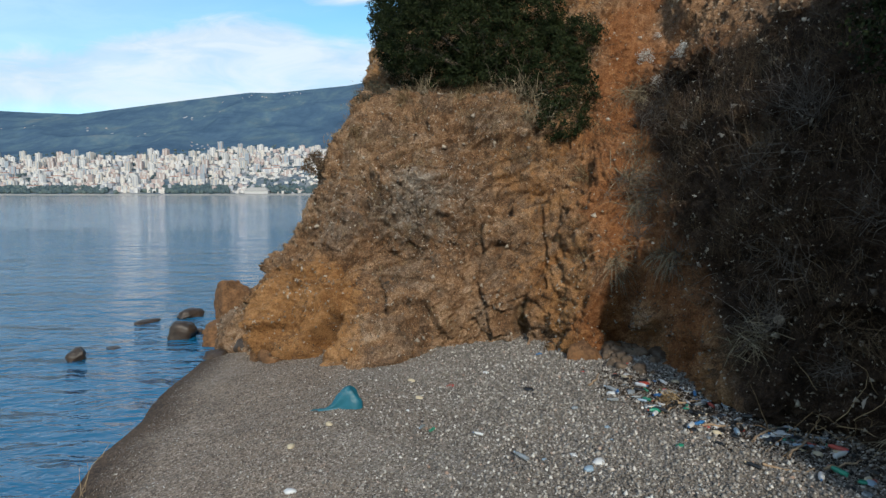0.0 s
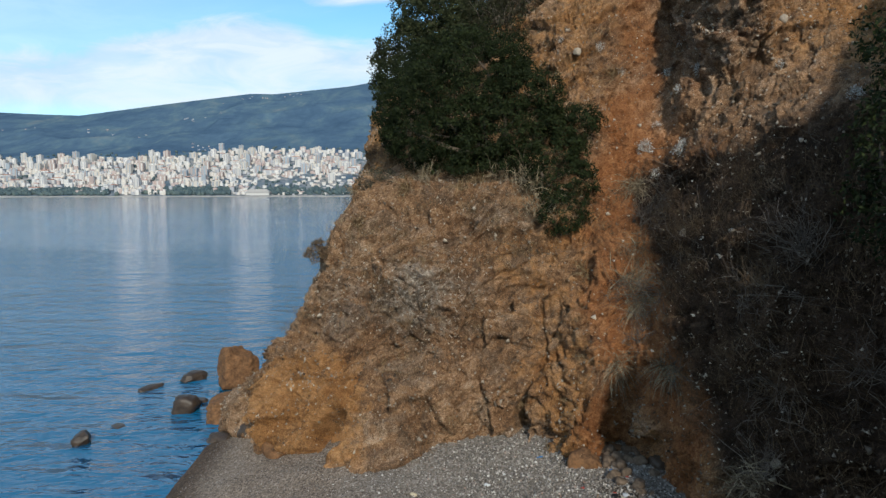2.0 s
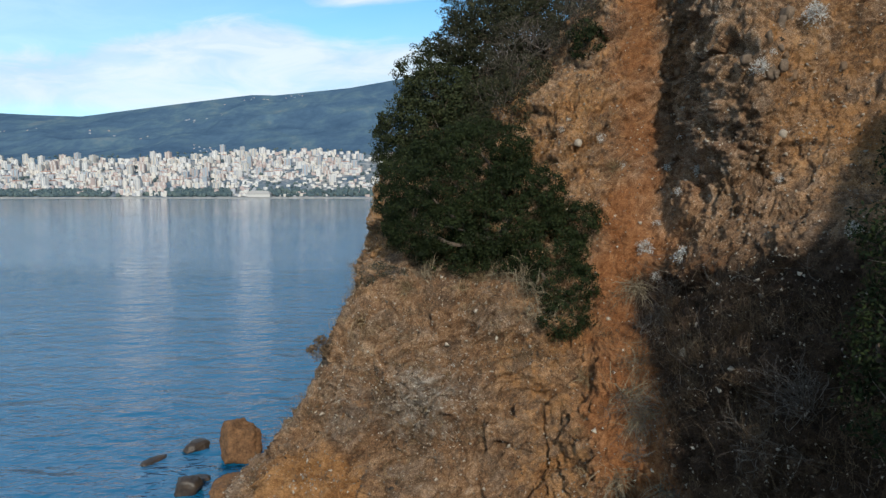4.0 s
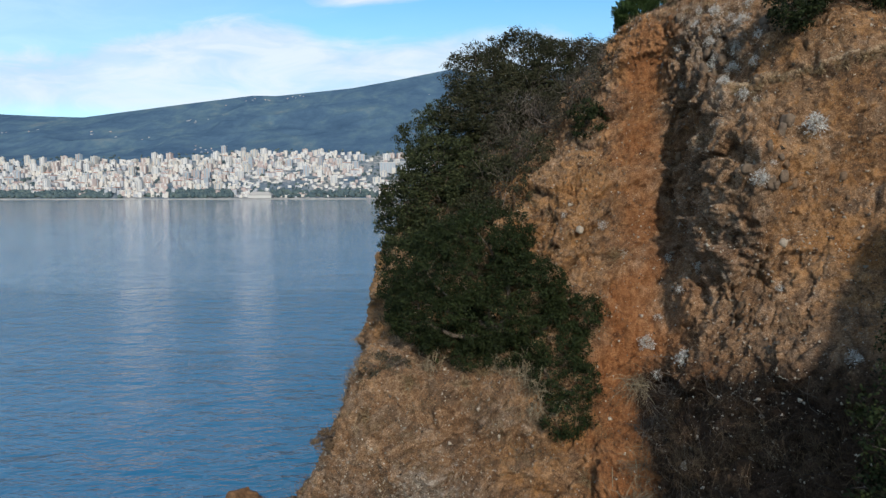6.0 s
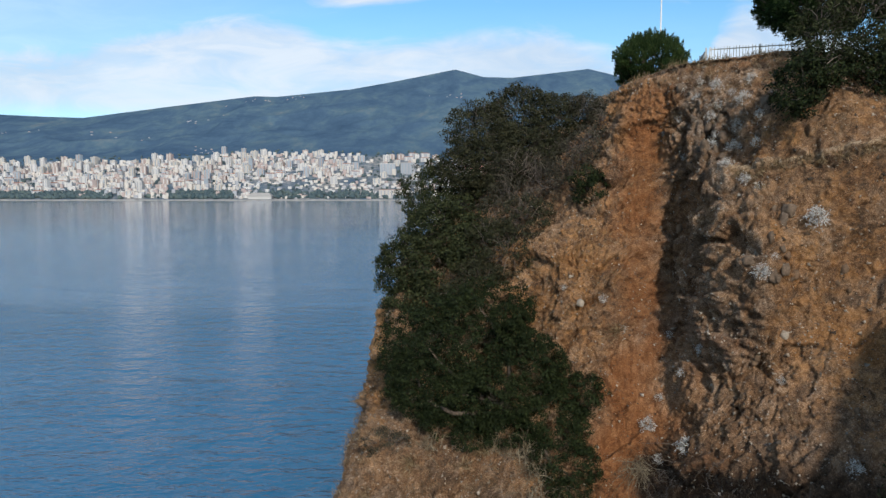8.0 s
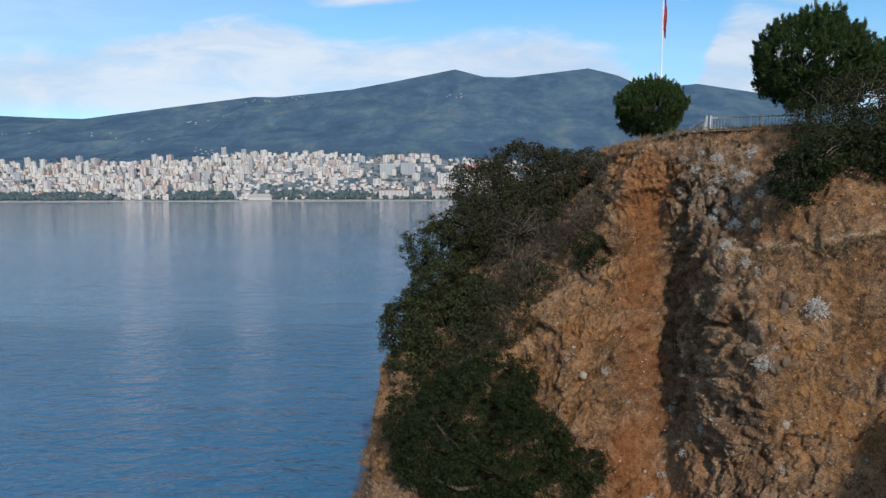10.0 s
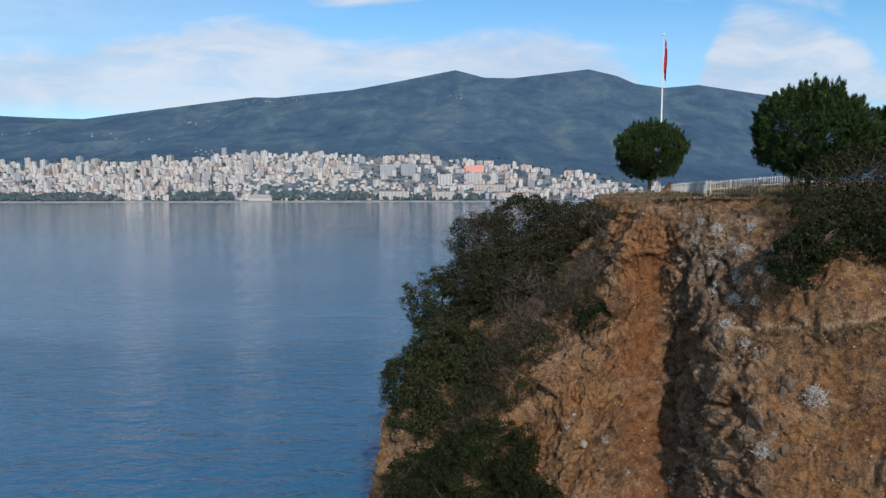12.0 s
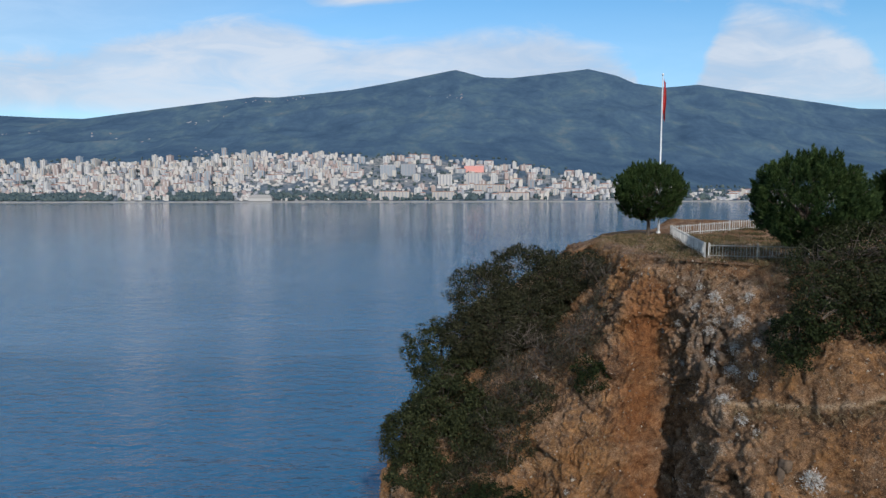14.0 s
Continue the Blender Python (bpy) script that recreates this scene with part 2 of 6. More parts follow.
def rock_mat():
    """Weathered cliff: brown rock, grey outcrops, ochre stain and red earth, with pale lichen."""
    m, tr, bsdf, co = start_mat("cliff_rock", 0.92, 0.0, 0.2)

    def attr(name):
        a = tr.nodes.new("ShaderNodeAttribute")
        a.attribute_name = name
        return a.outputs["Fac"]

    def soft(x, lo, hi):
        mr = tr.nodes.new("ShaderNodeMapRange")
        mr.interpolation_type = "SMOOTHSTEP"
        mr.inputs[1].default_value, mr.inputs[2].default_value = lo, hi
        tr.links.new(x, mr.inputs[0])
        return mr.outputs[0]

    big, mid, fine = noise_tex(tr, co, 0.35, 6, 0.65, 0.4), noise_tex(tr, co, 2.2, 6, 0.7, 0.3), noise_tex(tr, co, 14, 5, 0.7)
    grit = noise_tex(tr, co, 45, 3, 0.7)
    tone = math_node(tr, "ADD", math_node(tr, "MULTIPLY", mid, 0.45), math_node(tr, "MULTIPLY", fine, 0.55))
    speck = noise_tex(tr, co, 26, 4, 0.75)
    tone = math_node(tr, "ADD", tone, math_node(tr, "MULTIPLY", math_node(tr, "SUBTRACT", speck, 0.5), 0.95))
    tone = math_node(tr, "ADD", tone, math_node(tr, "MULTIPLY", attr("block"), 0.17))
    brown = ramp(tr, tone, [(0.28, (0.061, 0.033, 0.019)), (0.43, (0.161, 0.088, 0.046)), (0.57, (0.302, 0.178, 0.098)), (0.72, (0.534, 0.380, 0.257))])
    umber = ramp(tr, tone, [(0.28, (0.040, 0.027, 0.018)), (0.46, (0.135, 0.087, 0.056)), (0.60, (0.254, 0.174, 0.117)), (0.74, (0.517, 0.400, 0.307))])
    brown = mixed(tr, math_node(tr, "MULTIPLY", soft(noise_tex(tr, co, 0.8, 7, 0.68, 0.8), 0.47, 0.58), 0.78), brown, umber)
    grey = ramp(tr, tone, [(0.30, (0.049, 0.040, 0.033)), (0.48, (0.142, 0.115, 0.093)), (0.64, (0.272, 0.230, 0.192)), (0.8, (0.494, 0.449, 0.394))])
    ochre = ramp(tr, tone, [(0.28, (0.114, 0.051, 0.017)), (0.48, (0.294, 0.145, 0.056)), (0.7, (0.474, 0.264, 0.120))])
    earth = ramp(tr, tone, [(0.28, (0.098, 0.036, 0.012)), (0.48, (0.239, 0.095, 0.035)), (0.7, (0.389, 0.186, 0.082))])
    col = mixed(tr, soft(math_node(tr, "ADD", attr("grey"), math_node(tr, "MULTIPLY", math_node(tr, "SUBTRACT", math_node(tr, "ADD", mid, big), 1.0), 1.8)), 0.25, 0.95), brown, grey)
    col = mixed(tr, soft(math_node(tr, "ADD", attr("ochre"), math_node(tr, "MULTIPLY", math_node(tr, "SUBTRACT", math_node(tr, "ADD", mid, big), 1.0), 2.4)), 0.2, 1.0), col, ochre)
    col = mixed(tr, soft(math_node(tr, "ADD", attr("soil"), math_node(tr, "MULTIPLY", math_node(tr, "SUBTRACT", big, 0.5), 1.6)), 0.05, 0.9), col, earth)
    # pale lichen and exposed chips
    lich = soft(math_node(tr, "ADD", math_node(tr, "MULTIPLY", attr("lichen"), 0.22), math_node(tr, "MULTIPLY", noise_tex(tr, co, 7, 6, 0.75), 0.9)), 0.63, 0.69)
    col = mixed(tr, math_node(tr, "MULTIPLY", lich, 0.65), col, (0.52, 0.48, 0.43))
    # joints filled with dark soil, broken by noise
    wv = tr.nodes.new("ShaderNodeMix")
    wv.data_type, wv.blend_type = "RGBA", "ADD"
    wv.inputs[0].default_value = 0.55
    wn = tr.nodes.new("ShaderNodeTexNoise")
    wn.inputs["Scale"].default_value, wn.inputs["Detail"].default_value = 1.3, 5
    tr.links.new(co, wn.inputs["Vector"])
    tr.links.new(co, wv.inputs[6])
    tr.links.new(wn.outputs["Color"], wv.inputs[7])
    mpj = tr.nodes.new("ShaderNodeMapping")
    mpj.inputs["Rotation"].default_value = (0, radians(32), 0)
    mpj.inputs["Scale"].default_value = (0.9, 1.0, 2.0)
    tr.links.new(wv.outputs[2], mpj.inputs[0])
    joint = tr.nodes.new("ShaderNodeTexVoronoi")
    joint.feature = "DISTANCE_TO_EDGE"
    joint.inputs["Scale"].default_value = 0.9
    tr.links.new(mpj.outputs[0], joint.inputs["Vector"])
    thin = math_node(tr, "SUBTRACT", 1.0, soft(joint.outputs["Distance"], 0.0, 0.055))
    thin = math_node(tr, "MULTIPLY", thin, soft(noise_tex(tr, co, 0.9, 4, 0.6), 0.46, 0.60))
    col = mixed(tr, math_node(tr, "MULTIPLY", thin, 0.4), col, (0.030, 0.020, 0.014))
    # dark crumbs and dry stalks
    crumbs = soft(grit, 0.60, 0.70)
    col = mixed(tr, math_node(tr, "MULTIPLY", crumbs, 0.5), col, (0.055, 0.04, 0.028))
    col = mixed(tr, math_node(tr, "MULTIPLY", attr("ledge"), soft(fine, 0.35, 0.6)), col, (0.50, 0.37, 0.24))
    # damp shore wall: leaf mould and dead scrub, with its shade darkened into the colour
    shaded_mould = ramp(tr, tone, [(0.3, (0.016, 0.010, 0.007)), (0.5, (0.044, 0.026, 0.016)), (0.68, (0.091, 0.057, 0.036)), (0.8, (0.221, 0.154, 0.109))])
    col = mixed(tr, soft(math_node(tr, "ADD", attr("humus_shade"), math_node(tr, "MULTIPLY", math_node(tr, "SUBTRACT", mid, 0.5), 1.0)), 0.3, 0.7), col, shaded_mould)
    tr.links.new(col, bsdf.inputs["Base Color"])
    vor = tr.nodes.new("ShaderNodeTexVoronoi")
    vor.inputs["Scale"].default_value = 5.0
    tr.links.new(co, vor.inputs["Vector"])
    b0 = bumped(tr, math_node(tr, "SUBTRACT", 1.0, thin), 0.3, 0.08)
    b1 = bumped(tr, mid, 0.6, 0.2, b0)
    b2 = bumped(tr, vor.outputs["Distance"], 0.25, 0.06, b1)
    b3 = bumped(tr, fine, 1.0, 0.10, b2)
    tr.links.new(bumped(tr, grit, 0.8, 0.03, b3), bsdf.inputs["Normal"])
    return m


def sea_mat():
    m, tr, bsdf, co = start_mat("sea_water", 0.04, 0.0, 1.0)
    bsdf.inputs["IOR"].default_value = 1.33
    bsdf.inputs["Base Color"].default_value = (0.007, 0.098, 0.204, 1)
    sep = tr.nodes.new("ShaderNodeSeparateXYZ")
    tr.links.new(co, sep.inputs[0])

    def waves(scale, sx, sy, detail, turn):
        mp = tr.nodes.new("ShaderNodeMapping")
        mp.inputs["Scale"].default_value = (sx, sy, 1)
        mp.inputs["Rotation"].default_value = (0, 0, radians(turn))
        tr.links.new(co, mp.inputs[0])
        return noise_tex(tr, mp.outputs[0], scale, detail, 0.55, 0.4)

    # ripples die away on the calm water further out, in wind lanes
    far = tr.nodes.new("ShaderNodeMapRange")
    far.interpolation_type = "SMOOTHSTEP"
    far.inputs[1].default_value, far.inputs[2].default_value = 125.0, 520.0
    far.inputs[3].default_value, far.inputs[4].default_value = 0.55, CALM
    tr.links.new(sep.outputs[1], far.inputs[0])
    # the breeze ends along a line off the point
    line = math_node(tr, "ADD", sep.outputs[1], math_node(tr, "MULTIPLY", waves(0.03, 1.0, 0.3, 3, 0), 12.0))
    brk = tr.nodes.new("ShaderNodeMapRange")
    brk.interpolation_type = "SMOOTHSTEP"
    for i, v in ((1, 118.0), (2, 131.0), (3, 1.0), (4, 0.0)):
        brk.inputs[i].default_value = v
    tr.links.new(line, brk.inputs[0])
    reach = math_node(tr, "MAXIMUM", far.outputs[0], brk.outputs[0])
    calm_gloss = tr.nodes.new("ShaderNodeMapRange")
    for i, v in ((1, 112.0), (2, 150.0), (3, 0.045), (4, 0.07)):
        calm_gloss.inputs[i].default_value = v
    tr.links.new(sep.outputs[1], calm_gloss.inputs[0])
    tr.links.new(calm_gloss.outputs[0], bsdf.inputs["Roughness"])
    lane = math_node(tr, "ADD", 0.15, math_node(tr, "MULTIPLY", waves(0.02, 0.35, 1.6, 4, 8), 1.7))
    k = math_node(tr, "MULTIPLY", reach, lane)
    h = math_node(tr, "ADD", math_node(tr, "MULTIPLY", waves(0.62, 0.6, 1.15, 3, 14), 2.8), math_node(tr, "MULTIPLY", waves(1.9, 0.75, 1.2, 3, -17), 0.85))
    h = math_node(tr, "ADD", h, math_node(tr, "MULTIPLY", waves(0.22, 0.55, 1.2, 2, 22), 4.2))
    h = math_node(tr, "MULTIPLY", h, k)
    tr.links.new(bumped(tr, h, 1.0, 0.17), bsdf.inputs["Normal"])
    return m


CALM = 0.20
ROCK = rock_mat()
SEA = sea_mat()

# ---- the headland ----
# plan of the headland: contours at rising heights, from the far sea side round the point, along the beach and back past the shore wall
# stations: far, sea, point, nose, front, mid, crack, toe, gully, rib, wall, near, flank, behind, inland
CONTOURS = [
    (-2.0, [(6, 66), (-5, 44), (-10.4, 29.6), (-8.3, 24.2), (-2.9, 21.2), (0.4, 22.0), (3.0, 21.7), (4.3, 19.4), (5.9, 21.2), (6.2, 18.4), (6.4, 15.2), (8.3, 12.3), (10.0, 8.6), (9.3, 3.6), (30, -30)]),
    (1.0, [(6, 64), (-4.6, 43), (-9.6, 29.2), (-7.8, 24.4), (-2.7, 21.6), (0.5, 22.6), (3.1, 22.2), (4.4, 20.0), (6.1, 21.4), (6.5, 18.6), (6.7, 15.4), (8.6, 12.6), (10.2, 8.8), (9.4, 4), (31, -29)]),
    (4.0, [(6, 62), (-4.2, 42), (-7, 27.8), (-5.9, 24.6), (-2.0, 23.3), (1.6, 22.9), (3.7, 22.4), (5.0, 20.8), (6.4, 21.0), (7.0, 18.7), (7.5, 16.1), (9.5, 13.0), (10.5, 9), (9.5, 4.2), (33, -28)]),
    (8.0, [(6, 61), (-4.0, 41), (-4.9, 27.2), (-3.9, 25.2), (-1.0, 24.0), (2.0, 24.0), (4.4, 23.6), (6.0, 22.2), (7.2, 21.7), (7.8, 19.8), (8.6, 17.4), (10.6, 14.2), (11.0, 9.6), (9.6, 4.6), (35, -27)]),
    (10.6, [(6, 60), (-3.9, 40), (-3.5, 28.6), (-1.9, 26.2), (0.2, 25.4), (3.2, 25.1), (5.4, 24.7), (7.0, 24.6), (8.0, 24.2), (8.9, 22.4), (9.8, 19.4), (11.8, 15.2), (12.4, 10.5), (9.3, 4.9), (36, -26)]),
    (11.8, [(6, 59.5), (-3.6, 40), (-3.45, 31.8), (-2.2, 29.6), (0.5, 28.4), (3.3, 27.2), (5.6, 25.9), (7.3, 25.2), (8.3, 24.7), (8.7, 23.2), (10.4, 20.3), (12.6, 16.2), (13.8, 11), (9.7, 5), (36.5, -25.5)]),
    (15.0, [(6, 59), (-2.6, 40), (-3.0, 34.0), (-1.7, 32.6), (1.0, 31.0), (4.0, 28.7), (6.0, 27.5), (7.9, 27.3), (9.7, 26.9), (10.2, 23.6), (12.0, 22.4), (14.6, 19.0), (16.2, 12.2), (11.8, 5.3), (38, -24)]),
    (19.0, [(7, 58), (-0.7, 43), (-1.0, 38.4), (0.2, 36.6), (2.6, 34.0), (5.0, 30.3), (7.0, 29.1), (8.9, 29.0), (10.5, 28.8), (10.8, 23.6), (13.0, 23.1), (16.4, 21.8), (19.1, 14.2), (14.2, 6.2), (40, -22)]),
    (23.0, [(10, 58), (5.5, 50), (2.3, 45.0), (3.6, 42.2), (5.6, 38.0), (7.1, 33.6), (8.4, 31.2), (9.8, 30.6), (10.7, 29.4), (11.1, 27.6), (14.6, 23.8), (18.4, 23.5), (21.6, 15.4), (17.2, 7.4), (43, -20)]),
    (26.2, [(12.5, 57.5), (10, 52.5), (8.6, 48.4), (8.2, 45), (8.8, 41), (9.0, 36.5), (9.0, 33.3), (9.9, 31.4), (10.9, 30.4), (11.7, 29.7), (14.8, 26.5), (18.6, 26.2), (23.5, 17.2), (20.2, 8.8), (46, -17)]),
    (27.7, [(15, 56.5), (13.4, 54), (12, 50.5), (10.9, 47.2), (10.0, 43.6), (9.8, 39.6), (9.9, 35.2), (10.9, 32.5), (11.7, 31.4), (12.9, 30.4), (15.6, 28.6), (19.5, 28.8), (25.6, 18.6), (25, 11.2), (49, -14)]),
]
# the flat top and its far side
CONTOURS += [
    (28.0, [(16, 56), (14.6, 54), (13.2, 51.4), (12.2, 48.3), (11.6, 44.8), (11.5, 41), (11.7, 37.2), (11.9, 33.6), (12.6, 32.1), (14.2, 31.2), (16.6, 29.8), (21, 31), (29, 21), (35, 24), (52, -10)]),
    (28.1, [(18, 55.5), (17, 54), (16.5, 52), (15, 50), (16, 48), (17, 46), (18, 44), (19, 42), (20, 40.5), (21.5, 39), (24, 37), (28, 36), (34, 24), (40, 36), (60, 0)]),
    (28.2, [(20, 55), (22, 55), (24, 54.5), (26, 54), (28, 53.5), (30, 53), (32, 52), (34, 51), (36, 50), (39, 49), (43, 48), (48, 46), (54, 32), (60, 46), (80, 20)]),
    (16.0, [(22, 68), (25, 69), (28, 70), (31, 70), (34, 70), (37, 70), (40, 70), (43, 70), (46, 70), (50, 70), (56, 69), (62, 68), (71, 65), (80, 66), (110, 40)]),
    (-3.0, [(22, 82), (26, 84), (30, 86), (34, 87), (38, 88), (42, 88), (46, 88), (50, 88), (55, 88), (60, 88), (68, 88), (78, 88), (91, 89), (105, 90), (140, 60)]),
]


def along(weights, per):
    """Fractional station numbers, dense where the weights are high."""
    at = []
    for k, w in enumerate(weights):
        n = max(2, int(per * w))
        at.extend(k + np.arange(n) / n)
    return np.array(at + [len(weights)])


ctrl = np.array([[(x, y, z) for x, y in row] for z, row in CONTOURS], float)
U = along([0.3, 0.5, 1.0, 1.3, 1.2, 1.0, 0.8, 0.7, 1.0, 1.0, 1.1, 0.6, 0.3, 0.25], 66)
V = along([0.4, 1.0, 1.2, 0.9, 0.7, 1.0, 1.2, 1.2, 1.0, 0.6, 0.4, 0.3, 0.15, 0.1, 0.1], 66)
base = catmull(catmull(ctrl, V).transpose(1, 0, 2), U).transpose(1, 0, 2)
nv, nu = base.shape[:2]
nrm = grid_normals(base)
if nrm[nv // 4, nu // 3, 1] > 0:
    nrm = -nrm
flat = base.reshape(-1, 3)
X, Y, Z = flat[:, 0], flat[:, 1], flat[:, 2]
up = np.clip(nrm.reshape(-1, 3)[:, 2], 0, 1)
steep = 1 - smooth(0.75, 0.97, up)


def line_dist(px, pz, pts):
    """Distance to a broken line in the plane of the face."""
    best = np.full(len(px), 99.0)
    for (ax, az), (bx, bz) in zip(pts[:-1], pts[1:]):
        dx, dz = bx - ax, bz - az
        t = np.clip(((px - ax) * dx + (pz - az) * dz) / (dx * dx + dz * dz), 0, 1)
        best = np.minimum(best, np.hypot(px - ax - t * dx, pz - az - t * dz))
    return best


def blob(cx, cz, rx, rz):
    return np.clip(1 - ((X - cx) / rx) ** 2 - ((Z - cz) / rz) ** 2, 0, 1)


# soil zones: the red chute, the ochre foot, the grey rib
front = (Y < 60).astype(float)
chute_x = np.interp(Z, [0, 5, 9, 12, 15, 19, 23, 26], [5.2, 6.0, 6.9, 7.5, 8.2, 8.7, 9.2, 9.6])
chute_w = np.interp(Z, [0, 5, 9, 12, 15, 19, 23, 26], [0.8, 1.0, 1.5, 1.5, 1.4, 1.1, 1.0, 0.6])
chute_off = X - chute_x + 0.9 * fbm(flat * 0.45, 3, 64)
soil = np.exp(-np.abs(chute_off / (chute_w * 1.25)) ** 2.4) * smooth(29, 26, Z) * front * np.interp(Z, [11, 14, 19, 23], [1.0, 0.75, 0.5, 0.7])
soil = np.maximum(soil, 0.30 * smooth(25.5, 27.5, Z) * smooth(0.2, 0.6, 1 - steep + 0.3))
ochre = np.clip(1.6 * blob(-5.2, 2.2, 3.0, 2.6) + 1.2 * blob(4.7, 2.0, 1.5, 2.6) + 0.8 * blob(-3.8, 13, 1.5, 4) + 0.55 * blob(5.5, 18, 5.5, 6.0), 0, 1)
ochre = np.maximum(ochre, 0.55 * smooth(0.0, 5.0, X + 1.2 * fbm(flat * 0.5, 3, 66)) * smooth(11.5, 9.5, Z) * smooth(8, 6.5, X))
ochre = np.maximum(ochre, 0.45 * smooth(10.5, 12, X) * smooth(12, 15, Z) * smooth(27, 24, Z) * front)
ochre = np.maximum(ochre, 0.75 * np.exp(-((X - 9.3) / 1.2) ** 2) * smooth(19, 22, Z))
grey = np.clip(0.8 * blob(-0.9, 6.4, 2.9, 2.0) + 0.5 * blob(-4.2, 5.6, 1.6, 1.8) + 0.45 * blob(1.6, 9.4, 2.2, 1.2) + smooth(10.4, 11.4, X) * smooth(11, 14, Z) * 0.12 + 0.55 * blob(11.5, 24.3, 1.7, 4.6) + 0.5 * blob(10.0, 17, 1.0, 5), 0, 1)
# shore wall mask: dark earth, plus the wall's deep shade put into its colour
humus_shade = smooth(6.7, 7.8, X) * smooth(13.5, 9.5, Z - 0.35 * (X - 8)) * (X < 40)
grey = np.maximum(grey, 0.45 * humus_shade)
lichen = np.clip(0.6 * blob(-0.3, 6.8, 4.5, 3.6) + smooth(9.5, 11, X) * 0.3 + 0.3 * blob(11.8, 25.5, 1.6, 2.6), 0, 1)

rough = 0.80 + 0.55 * grey + 0.15 * ochre - 0.45 * soil
rough = np.clip(rough, 0.25, 1.35) * (0.2 + 0.8 * steep)
dip = np.array([[0.82, 0.0, 0.57], [0.0, 1.0, 0.0], [-0.57, 0.0, 0.82]])
warp = np.stack([fbm(flat * 0.5, 3, 9), fbm(flat * 0.5, 3, 10), fbm(flat * 0.5, 3, 12)], 1)
tilted = (flat + 0.7 * warp) @ dip.T
lumps = 0.62 * fbm(flat * 0.20, 3, 3) * steep * (1 - 0.6 * smooth(-1.5, -4, X) * smooth(9, 11, Z))
lean = np.array([[0.94, 0.0, -0.34], [0.0, 1.0, 0.0], [0.34, 0.0, 0.94]])
columns = (flat + 0.5 * warp) @ lean.T
right = smooth(9.6, 11.0, X) * smooth(11, 14, Z)
ta, ea, tag = facets(tilted * np.array((0.42, 0.45, 0.62)), 5)
tb, eb, tag2 = facets(np.where(right[:, None] > 0.5, columns * np.array((1.7, 1.6, 0.9)), tilted * np.array((1.15, 1.2, 1.9))) + 0.3 * warp, 25)
tc, ec, tag3 = facets(np.where(right[:, None] > 0.5, columns * np.array((3.6, 3.6, 2.3)), tilted * np.array((3.2, 3.4, 4.6))) + 0.5 * warp, 45)
beds = 0.10 * fbm(tilted * np.array((0.8, 0.9, 3.2)), 4, 15, ridged=True) * (1 - right)
blocks = 0.95 * ta * (1 - 0.5 * right) + (tag - 0.5) * 0.22 * smooth(0.0, 0.10, ea) + 0.30 * tb + (tag2 - 0.5) * 0.20 * smooth(0.0, 0.12, eb) + 0.15 * tc + (tag3 - 0.5) * 0.16 * smooth(0.0, 0.14, ec)
ribwall = smooth(9.8, 10.5, X) * smooth(12.4, 11.4, X) * smooth(13, 16, Z) * smooth(28, 26, Z) * front
blocks = blocks * (0.80 - 0.22 * right + 0.65 * ribwall)
shade_tone = 0.45 * (tag - 0.5) + 0.6 * (tag2 - 0.5) + 0.45 * (tag3 - 0.5)
crags = (0.34 * grey + 0.20 * ribwall) * fbm(np.stack([X * 1.1 + 0.3 * Z, Y * 1.1, Z * 0.45], 1) + 0.6 * warp, 4, 17, ridged=True)
pebbly = hashed(np.floor(flat[:, 0] * 9 + 2 * warp[:, 0]), np.floor(flat[:, 1] * 9 + 2 * warp[:, 1]), np.floor(flat[:, 2] * 11), 77)
fine_rub = 0.10 * fbm(flat * 2.6, 4, 33, ridged=True) + 0.05 * fbm(flat * 7.0, 2, 41) + 0.045 * (pebbly - 0.5)
move = lumps + rough * (beds + blocks) + crags * steep + fine_rub * (0.35 + 0.65 * steep)
# open joints between the blocks
jointed = smooth(-0.15, 0.25, fbm(flat * 0.45, 3, 57))
move -= rough * steep * jointed * (1 + 0.5 * (Z < 11.5)) * (0.10 * smooth(0.05, 0.0, ea) + 0.08 * smooth(0.10, 0.0, eb))
# runnels down the earth chute
move -= 0.22 * soil * steep * fbm(np.stack([X * 1.6, Y * 0.3, Z * 0.16], 1), 3, 55, ridged=True)
# the open crack and its neighbour, the sea notch, the dark cleft beside the rib
crack = line_dist(X, Z, [(2.95, 0.6), (2.75, 2.6), (3.05, 3.3), (3.65, 4.6), (3.6, 6.3)]) + 0.10 * fbm(flat * 1.4, 2, 61)
low = (Y < 30).astype(float)
move -= low * (0.28 + 1.1 * smooth(3.6, 2.0, Z)) * np.exp(-(crack / (0.06 + 0.17 * smooth(3.4, 1.8, Z))) ** 2)
crack2 = line_dist(X, Z, [(4.25, 3.6), (4.1, 5.0), (4.3, 6.6)]) + 0.08 * fbm(flat * 1.4, 2, 62)
move -= low * 0.16 * np.exp(-(crack2 / 0.08) ** 2)
move -= low * 1.3 * smooth(0.0, 0.5, blob(-4.35, 1.75, 0.95, 0.85) * smooth(-0.1, 0.15, (X + 5.3) * 0.9 - (Z - 1.3)))
move -= (0.25 * np.exp(-((X - 10.6 - 0.05 * (Z - 18)) / 0.5) ** 2) * smooth(13, 16, Z) * smooth(26, 22, Z)) * front
shoulder = smooth(-3.8, -3.4, X - 0.35 * (Z - 2.2)) * smooth(-0.4, -2.2, X) * smooth(4.8, 3.0, Z)
